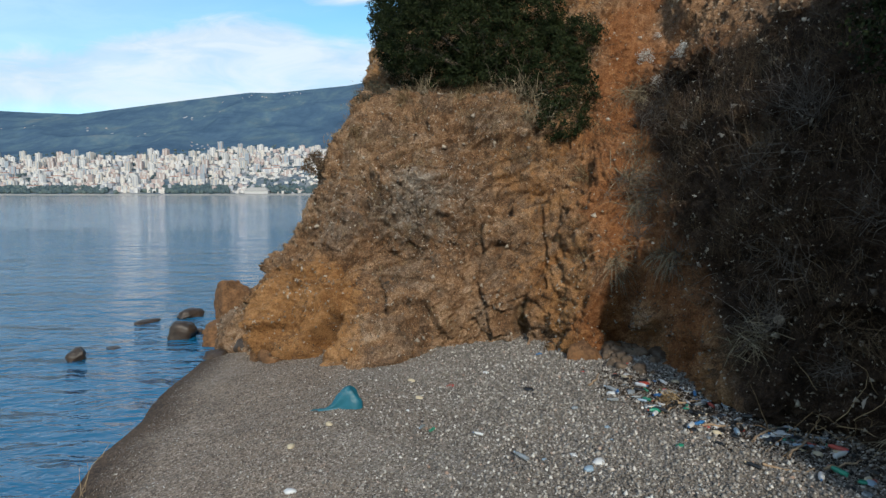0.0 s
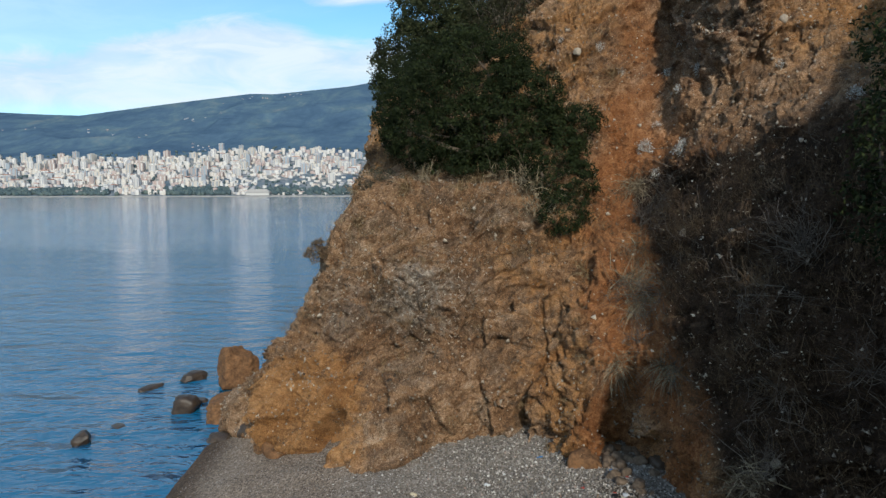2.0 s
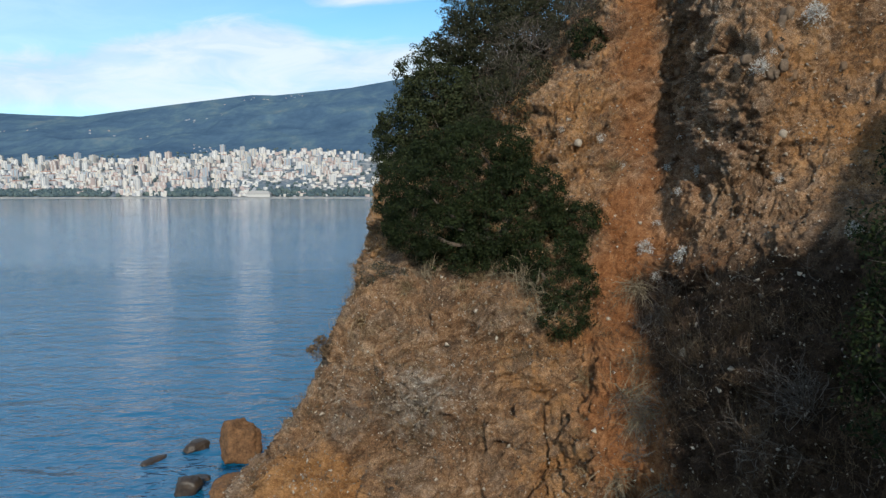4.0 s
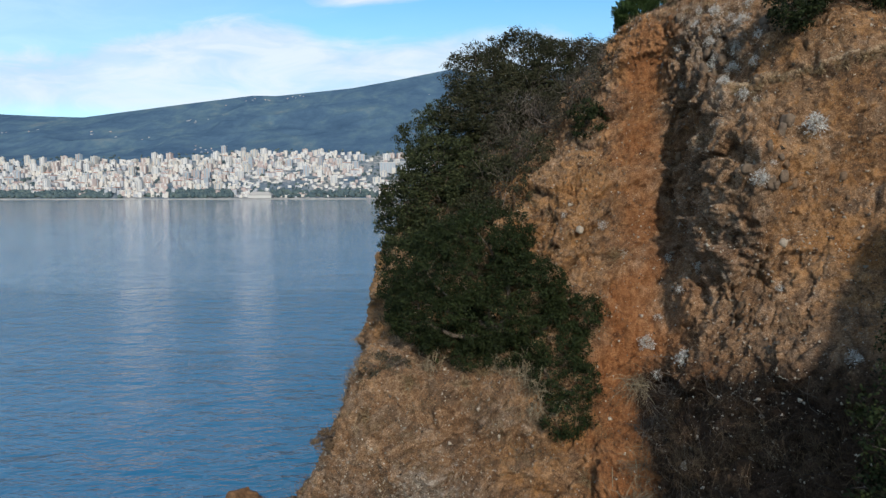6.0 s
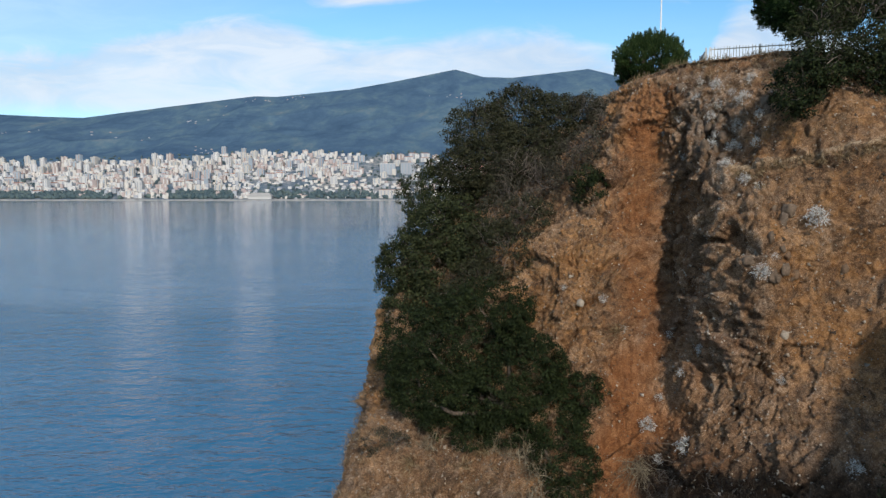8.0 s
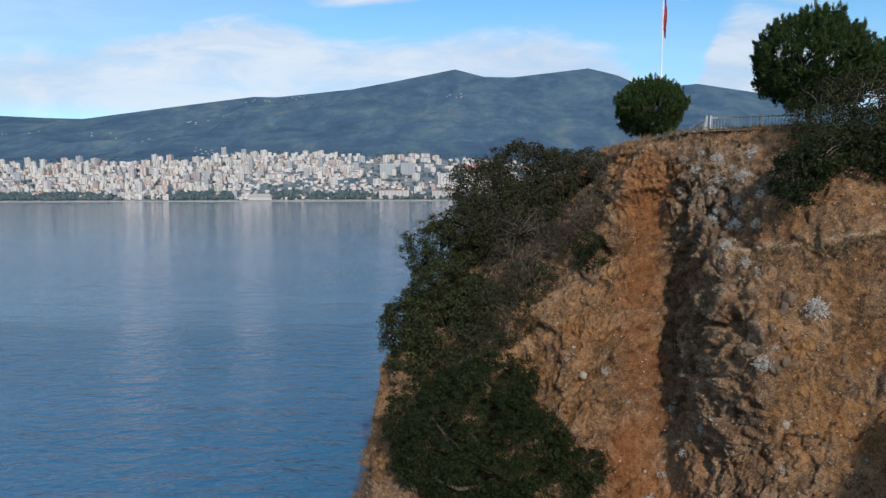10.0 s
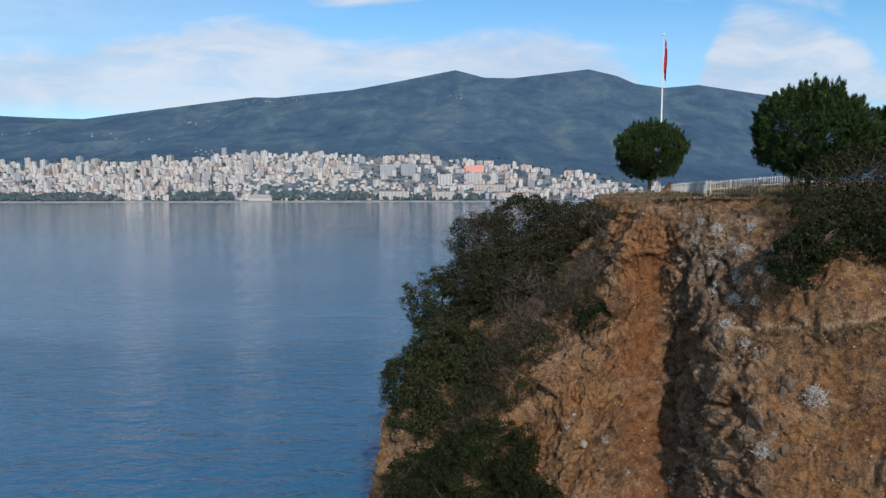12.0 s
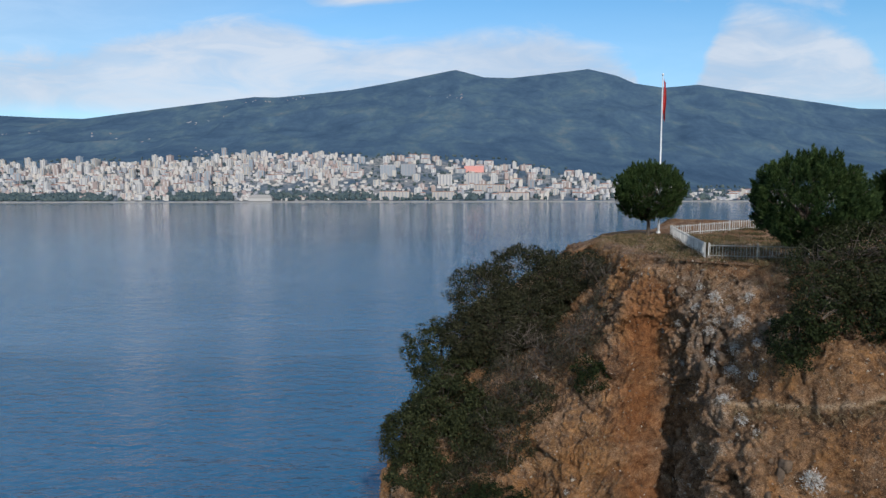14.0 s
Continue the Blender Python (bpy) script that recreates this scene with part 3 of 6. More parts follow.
move += low * (0.75 * shoulder + 0.45 * smooth(0.0, 0.35, blob(-5.9, 2.6, 2.2, 2.0)) + 0.35 * blob(-6.6, 1.0, 1.5, 0.9))
# a trodden pale ledge across the upper slope
ledge_line = line_dist(X, Z, [(11.4, 22.30), (12.6, 22.75), (14.2, 23.1), (16.6, 23.7), (19.0, 24.3)]) + 0.05 * fbm(flat * 1.1, 2, 63)
ledge_pale = front * (Y < 30) * np.exp(-(ledge_line / 0.10) ** 2)
move += 0.12 * ledge_pale
pos = flat + nrm.reshape(-1, 3) * move[:, None]
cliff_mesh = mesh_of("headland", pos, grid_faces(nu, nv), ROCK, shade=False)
for key, val in (("soil", soil), ("ochre", ochre), ("grey", grey), ("lichen", lichen), ("humus_shade", humus_shade), ("block", shade_tone), ("ledge", ledge_pale)):
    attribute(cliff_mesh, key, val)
cliff = tagged(new("headland_cliff", cliff_mesh), "steep brown and ochre rock headland with a red earth chute", "cliff", kind="structure")
surf = pos.reshape(nv, nu, 3)
surf_n = grid_normals(surf)
if surf_n[nv // 4, nu // 3, 1] > 0:
    surf_n = -surf_n


def on_cliff(x, z):
    """The place and normal of the rock face nearest to a given x and height, on the side towards the beach."""
    k = np.where(surf[..., 1] < 62, (surf[..., 0] - x) ** 2 + (surf[..., 2] - z) ** 2, 1e9)
    j = np.unravel_index(np.argmin(k), k.shape)
    return Vector(surf[j]), Vector(surf_n[j])


# ---- the beach ----
def beach_z(x, y):
    """Height of the shingle: a low berm above the waterline, higher towards the rock."""
    edge = np.interp(y, [-40, 0, 13.8, 16, 18.5, 20.9, 25, 28, 32], [-2, -6.9, -8.5, -9.1, -9.2, -9.7, -9.9, -9.3, -8.8])
    d = x - edge
    z = np.where(d > 0, 0.85 * (1 - np.exp(-d / 3.6)) + 0.055 * np.clip(d, 0, 25), 0.16 * d)
    p = np.stack([x, y, 0 * x], -1).reshape(-1, 3)
    n = fbm(p * 0.35, 3, 71).reshape(x.shape) * 0.14 + fbm(p * 1.6, 3, 75).reshape(x.shape) * 0.05
    return z + n * np.clip(d * 0.5, 0.15, 1)


def beach_mat():
    m, tr, bsdf, co = start_mat("shingle", 0.85, 0.0, 0.3)
    vor = tr.nodes.new("ShaderNodeTexVoronoi")
    vor.inputs["Scale"].default_value = 22.0
    tr.links.new(co, vor.inputs["Vector"])
    bw = tr.nodes.new("ShaderNodeRGBToBW")
    tr.links.new(vor.outputs["Color"], bw.inputs[0])
    big = noise_tex(tr, co, 0.5, 5, 0.6)
    f = math_node(tr, "ADD", math_node(tr, "MULTIPLY", bw.outputs[0], 0.65), math_node(tr, "MULTIPLY", big, 0.35))
    dry = ramp(tr, f, [(0.25, (0.065, 0.054, 0.045)), (0.5, (0.155, 0.132, 0.111)), (0.68, (0.25, 0.22, 0.19)), (0.8, (0.42, 0.39, 0.36))])
    g = tr.nodes.new("ShaderNodeAttribute")
    g.attribute_name = "grit"
    dry = mixed(tr, g.outputs["Fac"], dry, ramp(tr, f, [(0.25, (0.066, 0.048, 0.036)), (0.5, (0.185, 0.143, 0.110)), (0.68, (0.29, 0.230, 0.18)), (0.8, (0.44, 0.37, 0.31))]))
    # shingle that the sea keeps wet is darker and browner
    a = tr.nodes.new("ShaderNodeAttribute")
    a.attribute_name = "wet"
    wet = mixed(tr, 1.0, dry, (0.36, 0.30, 0.25), "MULTIPLY")
    tr.links.new(mixed(tr, a.outputs["Fac"], dry, wet), bsdf.inputs["Base Color"])
    b = bumped(tr, vor.outputs["Distance"], 0.9, 0.03)
    tr.links.new(bumped(tr, noise_tex(tr, co, 3, 4), 0.5, 0.1, b), bsdf.inputs["Normal"])
    return m


bx, by = np.meshgrid(np.linspace(-16, 26, 421), np.linspace(-30, 33, 421))
bz = beach_z(bx, by)
beach_mesh = mesh_of("beach", np.stack([bx, by, bz], -1).reshape(-1, 3), grid_faces(421, 421), beach_mat())
attribute(beach_mesh, "wet", np.clip(1 - (bz - 0.02) / 0.30 + 0.5 * fbm(np.stack([bx, by, 0 * bx], -1).reshape(-1, 3) * 0.7, 3, 81).reshape(bz.shape) + 0.45, 0, 1))
attribute(beach_mesh, "grit", smooth(0.5, -5.0, bx + 2.5 * fbm(np.stack([bx, by, 0 * bx], -1).reshape(-1, 3) * 0.4, 3, 83).reshape(bz.shape)))
tagged(new("beach_ground", beach_mesh), "grey pebble beach with wet brown edge", "beach", kind="structure")

# ---- the sea ----
rad = np.concatenate([np.linspace(0, 60, 30), np.geomspace(63, 9000, 70)])
ang = np.linspace(0, 2 * math.pi, 97)
sea_v = np.stack([np.outer(rad, np.cos(ang)) - 12, np.outer(rad, np.sin(ang)) + 24, np.zeros((len(rad), len(ang)))], -1).reshape(-1, 3)
tagged(new("sea_water", mesh_of("sea", sea_v, grid_faces(len(ang), len(rad)), SEA)), "calm blue sea with small ripples", "sea", kind="structure")

# ---- the far shore and its hills ----
SHORE = 2400.0
RIDGE_A = [-1.3, -0.727, -0.65, -0.588, -0.449, -0.31, -0.273, -0.152, -0.087, 0.015, 0.061, 0.107, 0.228, 0.274, 0.302, 0.349, 0.404, 0.478, 0.571, 0.664, 0.73, 1.3]
RIDGE_E = [0.11, 0.1344, 0.1307, 0.1288, 0.1464, 0.163, 0.1622, 0.174, 0.1854, 0.205, 0.193, 0.192, 0.2058, 0.195, 0.183, 0.176, 0.1807, 0.1696, 0.1557, 0.142, 0.141, 0.12]


def hill_z(a, y):
    """Ground height of the far shore at bearing a = x / y and depth y."""
    top = np.interp(a, RIDGE_A, RIDGE_E) * 4600 + 3
    rim = np.interp(a, [-1.3, -0.75, -0.4, -0.1, 0.05, 0.2, 0.35, 0.5, 0.75, 1.3], [190, 200, 218, 222, 212, 180, 140, 100, 75, 65])
    s = np.clip((y - SHORE) / 650, 0, 1)
    town = 4 + (rim - 4) * s ** 1.15
    t = np.clip((y - SHORE - 650) / (4600 - SHORE - 650), 0, 1)
    p = np.stack([a * y / 420.0, y / 420.0, 0 * a], -1).reshape(-1, 3)
    folds = fbm(p, 5, 91, ridged=True).reshape(a.shape)
    z = town + (top - rim) * (0.25 * t + 0.75 * t ** 1.5) + folds * 120 * t * (1 - t) * 2.0
    back = np.clip((y - 4600) / 300, 0, 1)
    return np.where(y < SHORE, -8.0, z - back * 160)


def town_top(a):
    """How far up the slope the town reaches at a bearing."""
    return np.interp(a, [-0.8, -0.63, -0.48, -0.35, -0.25, -0.15, -0.05, 0.0, 0.08, 0.16, 0.24, 0.30, 0.5, 0.8], [540, 520, 500, 610, 640, 600, 600, 560, 520, 470, 380, 260, 240, 220])


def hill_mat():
    m, tr, bsdf, co = start_mat("hazy_wooded_hills", 1.0, 0.0, 0.0)
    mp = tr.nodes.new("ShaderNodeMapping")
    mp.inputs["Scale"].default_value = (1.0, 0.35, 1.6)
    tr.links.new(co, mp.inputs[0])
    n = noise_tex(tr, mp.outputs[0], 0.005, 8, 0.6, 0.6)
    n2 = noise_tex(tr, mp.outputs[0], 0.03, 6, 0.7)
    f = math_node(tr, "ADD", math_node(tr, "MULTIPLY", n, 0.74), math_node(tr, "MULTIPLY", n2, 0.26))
    # forest tones shifted to blue: the haze of distance is painted into them
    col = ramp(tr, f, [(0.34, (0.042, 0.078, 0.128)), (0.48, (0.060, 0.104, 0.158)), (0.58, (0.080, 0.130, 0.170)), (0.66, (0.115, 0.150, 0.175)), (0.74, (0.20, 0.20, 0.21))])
    # paved and built ground between the houses
    a = tr.nodes.new("ShaderNodeAttribute")
    a.attribute_name = "paved"
    paved = ramp(tr, noise_tex(tr, co, 0.03, 5, 0.7), [(0.42, (0.105, 0.125, 0.135)), (0.52, (0.25, 0.24, 0.23)), (0.65, (0.46, 0.43, 0.40))])
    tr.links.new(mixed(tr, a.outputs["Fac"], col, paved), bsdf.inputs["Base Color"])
    return m


ha, hy = np.meshgrid(np.linspace(-1.1, 1.1, 500), np.concatenate([[SHORE - 60, SHORE - 4], np.linspace(SHORE, 3100, 70), np.linspace(3120, 4880, 150)]))
hz = hill_z(ha, hy)
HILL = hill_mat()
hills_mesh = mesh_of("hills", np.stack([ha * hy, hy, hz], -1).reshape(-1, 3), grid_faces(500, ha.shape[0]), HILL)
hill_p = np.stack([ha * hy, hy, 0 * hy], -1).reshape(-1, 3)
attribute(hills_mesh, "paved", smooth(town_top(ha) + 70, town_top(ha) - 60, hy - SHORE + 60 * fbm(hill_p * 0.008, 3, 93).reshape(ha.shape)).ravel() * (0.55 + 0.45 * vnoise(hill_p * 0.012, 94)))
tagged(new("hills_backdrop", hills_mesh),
       "wooded hills rising behind the town, blue haze painted into their colour", "hills", kind="structure")
# ---- plants ----
rng = np.random.default_rng(7)


def unit(v):
    return v / np.maximum(np.linalg.norm(v, axis=-1, keepdims=True), 1e-9)


def leaf_mesh(name, at, facing, length, width, material, along_dir=None, lift=0.25):
    """Small pointed leaves, each a bent pair of triangles of its own, at the rows of at."""
    n = len(at)
    facing = unit(facing + 0.55 * rng.normal(size=(n, 3)))
    axis = unit(np.cross(facing, rng.normal(size=(n, 3)))) if along_dir is None else unit(along_dir)
    side = unit(np.cross(axis, facing))
    l = (length * rng.uniform(0.6, 1.3, n))[:, None]
    w = (width * rng.uniform(0.7, 1.2, n))[:, None]
    v = np.empty((n, 4, 3))
    v[:, 0] = at
    v[:, 1] = at + axis * l * 0.5 + side * w * 0.5 + facing * l * lift * 0.4
    v[:, 2] = at + axis * l + facing * l * lift * 0.1
    v[:, 3] = at + axis * l * 0.5 - side * w * 0.5 + facing * l * lift * 0.4
    f = np.arange(n * 4).reshape(n, 4)
    tri = np.concatenate([f[:, [0, 1, 2]], f[:, [0, 2, 3]]])
    return mesh_of(name, v.reshape(-1, 3), tri, material, shade=False)


def tubes(paths, sides=5):
    """Tapered round limbs joined in one mesh: each a list of (place, radius)."""
    V, F = [], []
    k = 0
    for path in paths:
        pts = np.array([p for p, r in path], float)
        rad = [r for p, r in path]
        tang = unit(np.gradient(pts, axis=0))
        for i, (p, r) in enumerate(zip(pts, rad)):
            a = unit(np.cross(tang[i], (0.31, 0.87, 0.39)))
            b = np.cross(tang[i], a)
            for s in range(sides):
                t = 2 * math.pi * s / sides
                V.append(p + r * (math.cos(t) * a + math.sin(t) * b))
        for i in range(len(path) - 1):
            for s in range(sides):
                s2 = (s + 1) % sides
                F.append((k + i * sides + s, k + i * sides + s2, k + (i + 1) * sides + s2, k + (i + 1) * sides + s))
        k += sides * len(path)
    return np.array(V), np.array(F)


def limb(a, b, r0, r1, bend=0.15, steps=6):
    a, b = np.array(a, float), np.array(b, float)
    off = rng.normal(size=3) * np.linalg.norm(b - a) * bend
    out = []
    for i in range(steps):
        t = i / (steps - 1)
        out.append((a + (b - a) * t + off * math.sin(math.pi * t) + rng.normal(size=3) * 0.02 * np.linalg.norm(b - a), r0 + (r1 - r0) * t))
    return out


def lobe_leaves(lobes, clumps, per, clump_r, facing_up=0.25):
    """Leaf places and facings: clumps on the surfaces of overlapping lobes, and leaves over each clump's outer side."""
    P, N = [], []
    L = np.array(lobes, float)
    weights = (L[:, 3] * L[:, 5]) / (L[:, 3] * L[:, 5]).sum()
    for (cx, cy, cz, rx, ry, rz), w in zip(L, weights):
        m = max(4, int(clumps * w))
        d = unit(rng.normal(size=(m, 3)))
        c = np.array((cx, cy, cz)) + d * np.array((rx, ry, rz)) * rng.uniform(0.62, 1.04, (m, 1)) * (1 + 0.18 * vnoise(d * 2.2 + cx, 5)[:, None])
        inside = np.zeros(m, bool)
        for o in L:
            inside |= (((c - o[:3]) / o[3:]) ** 2).sum(1) < 0.42
        c, d = c[~inside], d[~inside]
        if not len(c):
            continue
        e = unit(rng.normal(size=(len(c), per, 3)) + 0.9 * d[:, None] + np.array((0, 0, facing_up)))
        r = clump_r * rng.uniform(0.5, 1.25, (len(c), 1, 1)) * rng.uniform(0.45, 1.0, (len(c), per, 1))
        P.append((c[:, None] + e * r * np.array((1.15, 1.15, 0.8))).reshape(-1, 3))
        N.append(e.reshape(-1, 3))
    return np.concatenate(P), np.concatenate(N)


BARK = simple_mat("bark", (0.045, 0.034, 0.026), (0.16, 0.125, 0.10), 6, 0.95, bump=0.6, fine=30)
TWIG = simple_mat("dry_twigs", (0.055, 0.043, 0.036), (0.19, 0.155, 0.13), 2, 0.9, island=True)
LEAF_DARK = leaf_mat("laurel_leaves", (0.005, 0.008, 0.003), (0.012, 0.019, 0.006), (0.032, 0.042, 0.013))
LEAF_OLIVE = leaf_mat("olive_leaves", (0.010, 0.014, 0.006), (0.024, 0.030, 0.012), (0.058, 0.064, 0.026))
LEAF_GREY = leaf_mat("grey_scrub_leaves", (0.018, 0.017, 0.011), (0.042, 0.038, 0.025), (0.10, 0.09, 0.062))
LEAF_SCRUB = leaf_mat("scrub_leaves", (0.010, 0.013, 0.007), (0.026, 0.028, 0.014), (0.062, 0.058, 0.030))
LEAF_PINE = leaf_mat("pine_needles", (0.010, 0.021, 0.007), (0.030, 0.056, 0.017), (0.085, 0.125, 0.040))
STRAW = leaf_mat("dry_grass_blades", (0.085, 0.054, 0.028), (0.20, 0.135, 0.072), (0.38, 0.29, 0.18), 1.5)
TURF = leaf_mat("clifftop_turf", (0.040, 0.038, 0.017), (0.085, 0.078, 0.036), (0.16, 0.135, 0.068), 1.0)
PALE_STRAW = leaf_mat("bleached_grass_blades", (0.085, 0.066, 0.044), (0.19, 0.150, 0.100), (0.34, 0.285, 0.20), 1.5)
ASH_TWIG = leaf_mat("ash_grey_twigs", (0.06, 0.048, 0.040), (0.125, 0.102, 0.086), (0.24, 0.205, 0.175), 1.0)
BROWN_BRUSH = leaf_mat("dead_brush", (0.044, 0.028, 0.017), (0.115, 0.075, 0.045), (0.21, 0.15, 0.095), 1.0)
PALE_TWIG = leaf_mat("pale_scrub_leaves", (0.24, 0.225, 0.20), (0.45, 0.43, 0.40), (0.70, 0.68, 0.64), 3.0)


def shrub(name, foot, lobes, clumps, per, clump_r, leaf, material, label, limbs=7, twigs=0, category="shrub", thick=0.09, group=""):
    """A shrub: limbs from the foot to its lobes, and a crown of leaves. Lobes are in world metres."""
    ob = empty(name, foot, label, category, group)
    foot = np.array(foot, float)
    L = np.array(lobes, float)
    L[:, :3] -= foot
    paths = []
    for k in range(limbs):
        o = L[k % len(L)]
        end = o[:3] + unit(rng.normal(size=3)) * o[3:] * 0.35 + np.array((0, 0.3, 0))
        paths.append(limb(rng.normal(size=3) * 0.08, end, thick, thick * 0.25, 0.10))
    for k, path in enumerate(paths):
        V, F = tubes([path])
        piece("limb" if k else "trunk", mesh_of("limb", V, F, BARK), ob)
    if twigs:
        paths = []
        for k in range(twigs):
            o = L[k % len(L)]
            d = unit(rng.normal(size=3) + np.array((0, -0.3, 0.7)))
            a = o[:3] + d * o[3:] * rng.uniform(0.2, 0.6)
            b = o[:3] + unit(d + 0.35 * rng.normal(size=3)) * o[3:] * rng.uniform(0.95, 1.18)
            paths.append(limb(a, b, 0.020, 0.006, 0.12, 4))
        V, F = tubes(paths, 3)
        tagged(piece("twig_tangle", mesh_of("twig_tangle", V, F, TWIG), ob, "bare grey-brown twigs"), kind="stuff")
    P, N = lobe_leaves(L, clumps, per, clump_r)
    piece("crown", leaf_mesh("crown", P, N, leaf[0], leaf[1], material), ob)
    return ob


def build_shrubs():
    # the big evergreen on the ledge
    shrub("evergreen_bush", (2.6, 28.0, 12.0),
          [(0.6, 27.2, 15.0, 2.9, 2.0, 2.3), (2.6, 27.0, 13.6, 2.6, 1.9, 2.2), (-0.9, 27.7, 13.4, 2.0, 1.8, 1.9), (1.0, 26.3, 13.1, 2.2, 1.3, 1.5),
           (4.3, 26.1, 12.2, 1.5, 1.3, 1.5), (4.9, 25.3, 10.7, 0.95, 0.9, 1.3), (-1.6, 28.4, 15.0, 1.5, 1.6, 1.5), (1.7, 28.4, 16.4, 2.3, 1.8, 1.4),
           (3.4, 26.6, 14.4, 1.5, 1.3, 1.3), (-1.5, 27.4, 13.2, 1.2, 1.0, 1.1), (4.8, 24.4, 9.8, 0.9, 0.7, 0.9), (2.4, 25.9, 11.9, 0.9, 0.8, 0.7), (4.5, 23.9, 9.7, 0.9, 0.65, 0.8), (5.0, 24.5, 10.8, 0.95, 0.7, 0.9), (4.1, 24.9, 11.2, 0.8, 0.6, 0.7),
           (5.5, 26.2, 13.3, 0.9, 0.8, 0.8), (-0.6, 26.6, 11.9, 0.6, 0.6, 0.6), (0.9, 25.7, 11.6, 0.75, 0.6, 0.6), (3.9, 25.6, 11.0, 0.8, 0.7, 0.7), (-2.4, 28.6, 13.9, 0.8, 0.8, 0.9), (4.5, 25.4, 11.7, 1.1, 0.8, 1.2), (4.4, 24.9, 10.6, 0.95, 0.75, 1.1)],
          4200, 52, 0.30, (0.10, 0.050), LEAF_DARK, "large dense dark green evergreen bush on a rock ledge", 12, 0, thick=0.13)
    # scrub above it, along the edge to the sea
    shrub("sea_edge_bush", (-0.6, 35.6, 17.0),
          [(-1.6, 34.6, 18.2, 2.0, 1.6, 1.6), (-0.4, 34.2, 19.6, 2.0, 1.6, 1.7), (-2.3, 35.4, 17.0, 1.6, 1.4, 1.5), (1.1, 33.6, 18.8, 1.7, 1.4, 1.6), (-0.3, 33.6, 17.4, 1.9, 1.3, 1.5), (-2.2, 34.0, 15.7, 1.3, 1.1, 1.2), (-1.0, 33.0, 16.0, 1.3, 1.0, 1.1), (-2.9, 35.0, 17.9, 1.0, 1.0, 0.9)],
          1050, 46, 0.45, (0.16, 0.08), LEAF_OLIVE, "olive-green bush leaning over the sea edge", 9, 60)
    shrub("sea_edge_bush", (-0.6, 38.6, 20.5),
          [(-1.4, 38.5, 21.6, 1.6, 1.4, 1.6), (-0.1, 37.8, 22.0, 1.8, 1.5, 1.7), (0.8, 37.2, 20.6, 1.8, 1.4, 1.6), (-0.8, 37.6, 20.4, 1.5, 1.4, 1.3)],
          520, 40, 0.42, (0.15, 0.08), LEAF_OLIVE, "olive-brown bush on the cliff edge over the sea", 7, 60)
    shrub("tall_scrub", (3.2, 38.3, 23.6),
          [(1.9, 37.9, 25.2, 2.0, 1.8, 1.7), (4.3, 38.8, 26.2, 2.4, 1.9, 1.9), (2.6, 36.9, 23.4, 2.2, 1.6, 1.8), (6.4, 38.8, 25.8, 1.9, 1.6, 1.8), (1.0, 37.0, 23.0, 1.6, 1.4, 1.5), (4.6, 37.2, 24.2, 2.0, 1.5, 1.8), (8.3, 39.2, 26.4, 1.3, 1.2, 1.2)],
          2300, 38, 0.44, (0.14, 0.07), LEAF_SCRUB, "tall half-bare scrub with olive-brown leaves on the cliff", 12, 420, thick=0.10)
    shrub("grey_scrub", (3.6, 34.6, 20.4),
          [(3.4, 34.0, 20.8, 1.8, 1.3, 1.8), (5.0, 34.4, 22.0, 1.7, 1.3, 1.7), (2.2, 34.4, 19.4, 1.5, 1.2, 1.6), (4.0, 35.4, 22.6, 1.8, 1.3, 1.6)],
          520, 26, 0.42, (0.11, 0.045), LEAF_GREY, "grey-brown twiggy scrub on the slope", 9, 240, thick=0.05)
    shrub("slope_scrub", (2.8, 32.6, 17.6),
          [(3.0, 31.9, 18.7, 1.4, 1.0, 1.4), (1.6, 31.8, 17.2, 1.3, 1.0, 1.2), (3.9, 32.8, 20.3, 1.3, 1.0, 1.3), (2.2, 32.6, 19.0, 1.4, 1.0, 1.4), (0.4, 31.9, 16.4, 1.2, 0.9, 1.0)],
          620, 34, 0.36, (0.12, 0.055), LEAF_SCRUB, "dark brown-green scrub on the slope above the ledge", 9, 200, thick=0.05)
    shrub("grey_scrub", (6.7, 34.2, 22.6),
          [(6.4, 33.4, 23.4, 1.3, 1.0, 1.2), (7.4, 33.8, 24.2, 1.0, 0.9, 1.0)],
          190, 26, 0.36, (0.11, 0.05), LEAF_GREY, "grey-green scrub beside the earth chute", 7, 120, thick=0.05)
    shrub("green_bush", (7.2, 32.6, 21.6), [(7.1, 31.9, 21.9, 0.85, 0.7, 0.85), (6.8, 31.9, 22.5, 0.6, 0.6, 0.6)],
          90, 34, 0.32, (0.13, 0.07), LEAF_DARK, "small dark green bush beside the earth chute", 5)
    shrub("rim_scrub", (8.2, 38.4, 26.6), [(8.0, 37.6, 26.8, 1.0, 0.9, 0.8), (8.9, 36.6, 26.4, 0.8, 0.7, 0.8), (8.4, 34.8, 25.4, 0.7, 0.6, 0.9)],
          120, 24, 0.3, (0.11, 0.05), LEAF_GREY, "low grey-green scrub under the cliff rim", 5, 80, thick=0.04)
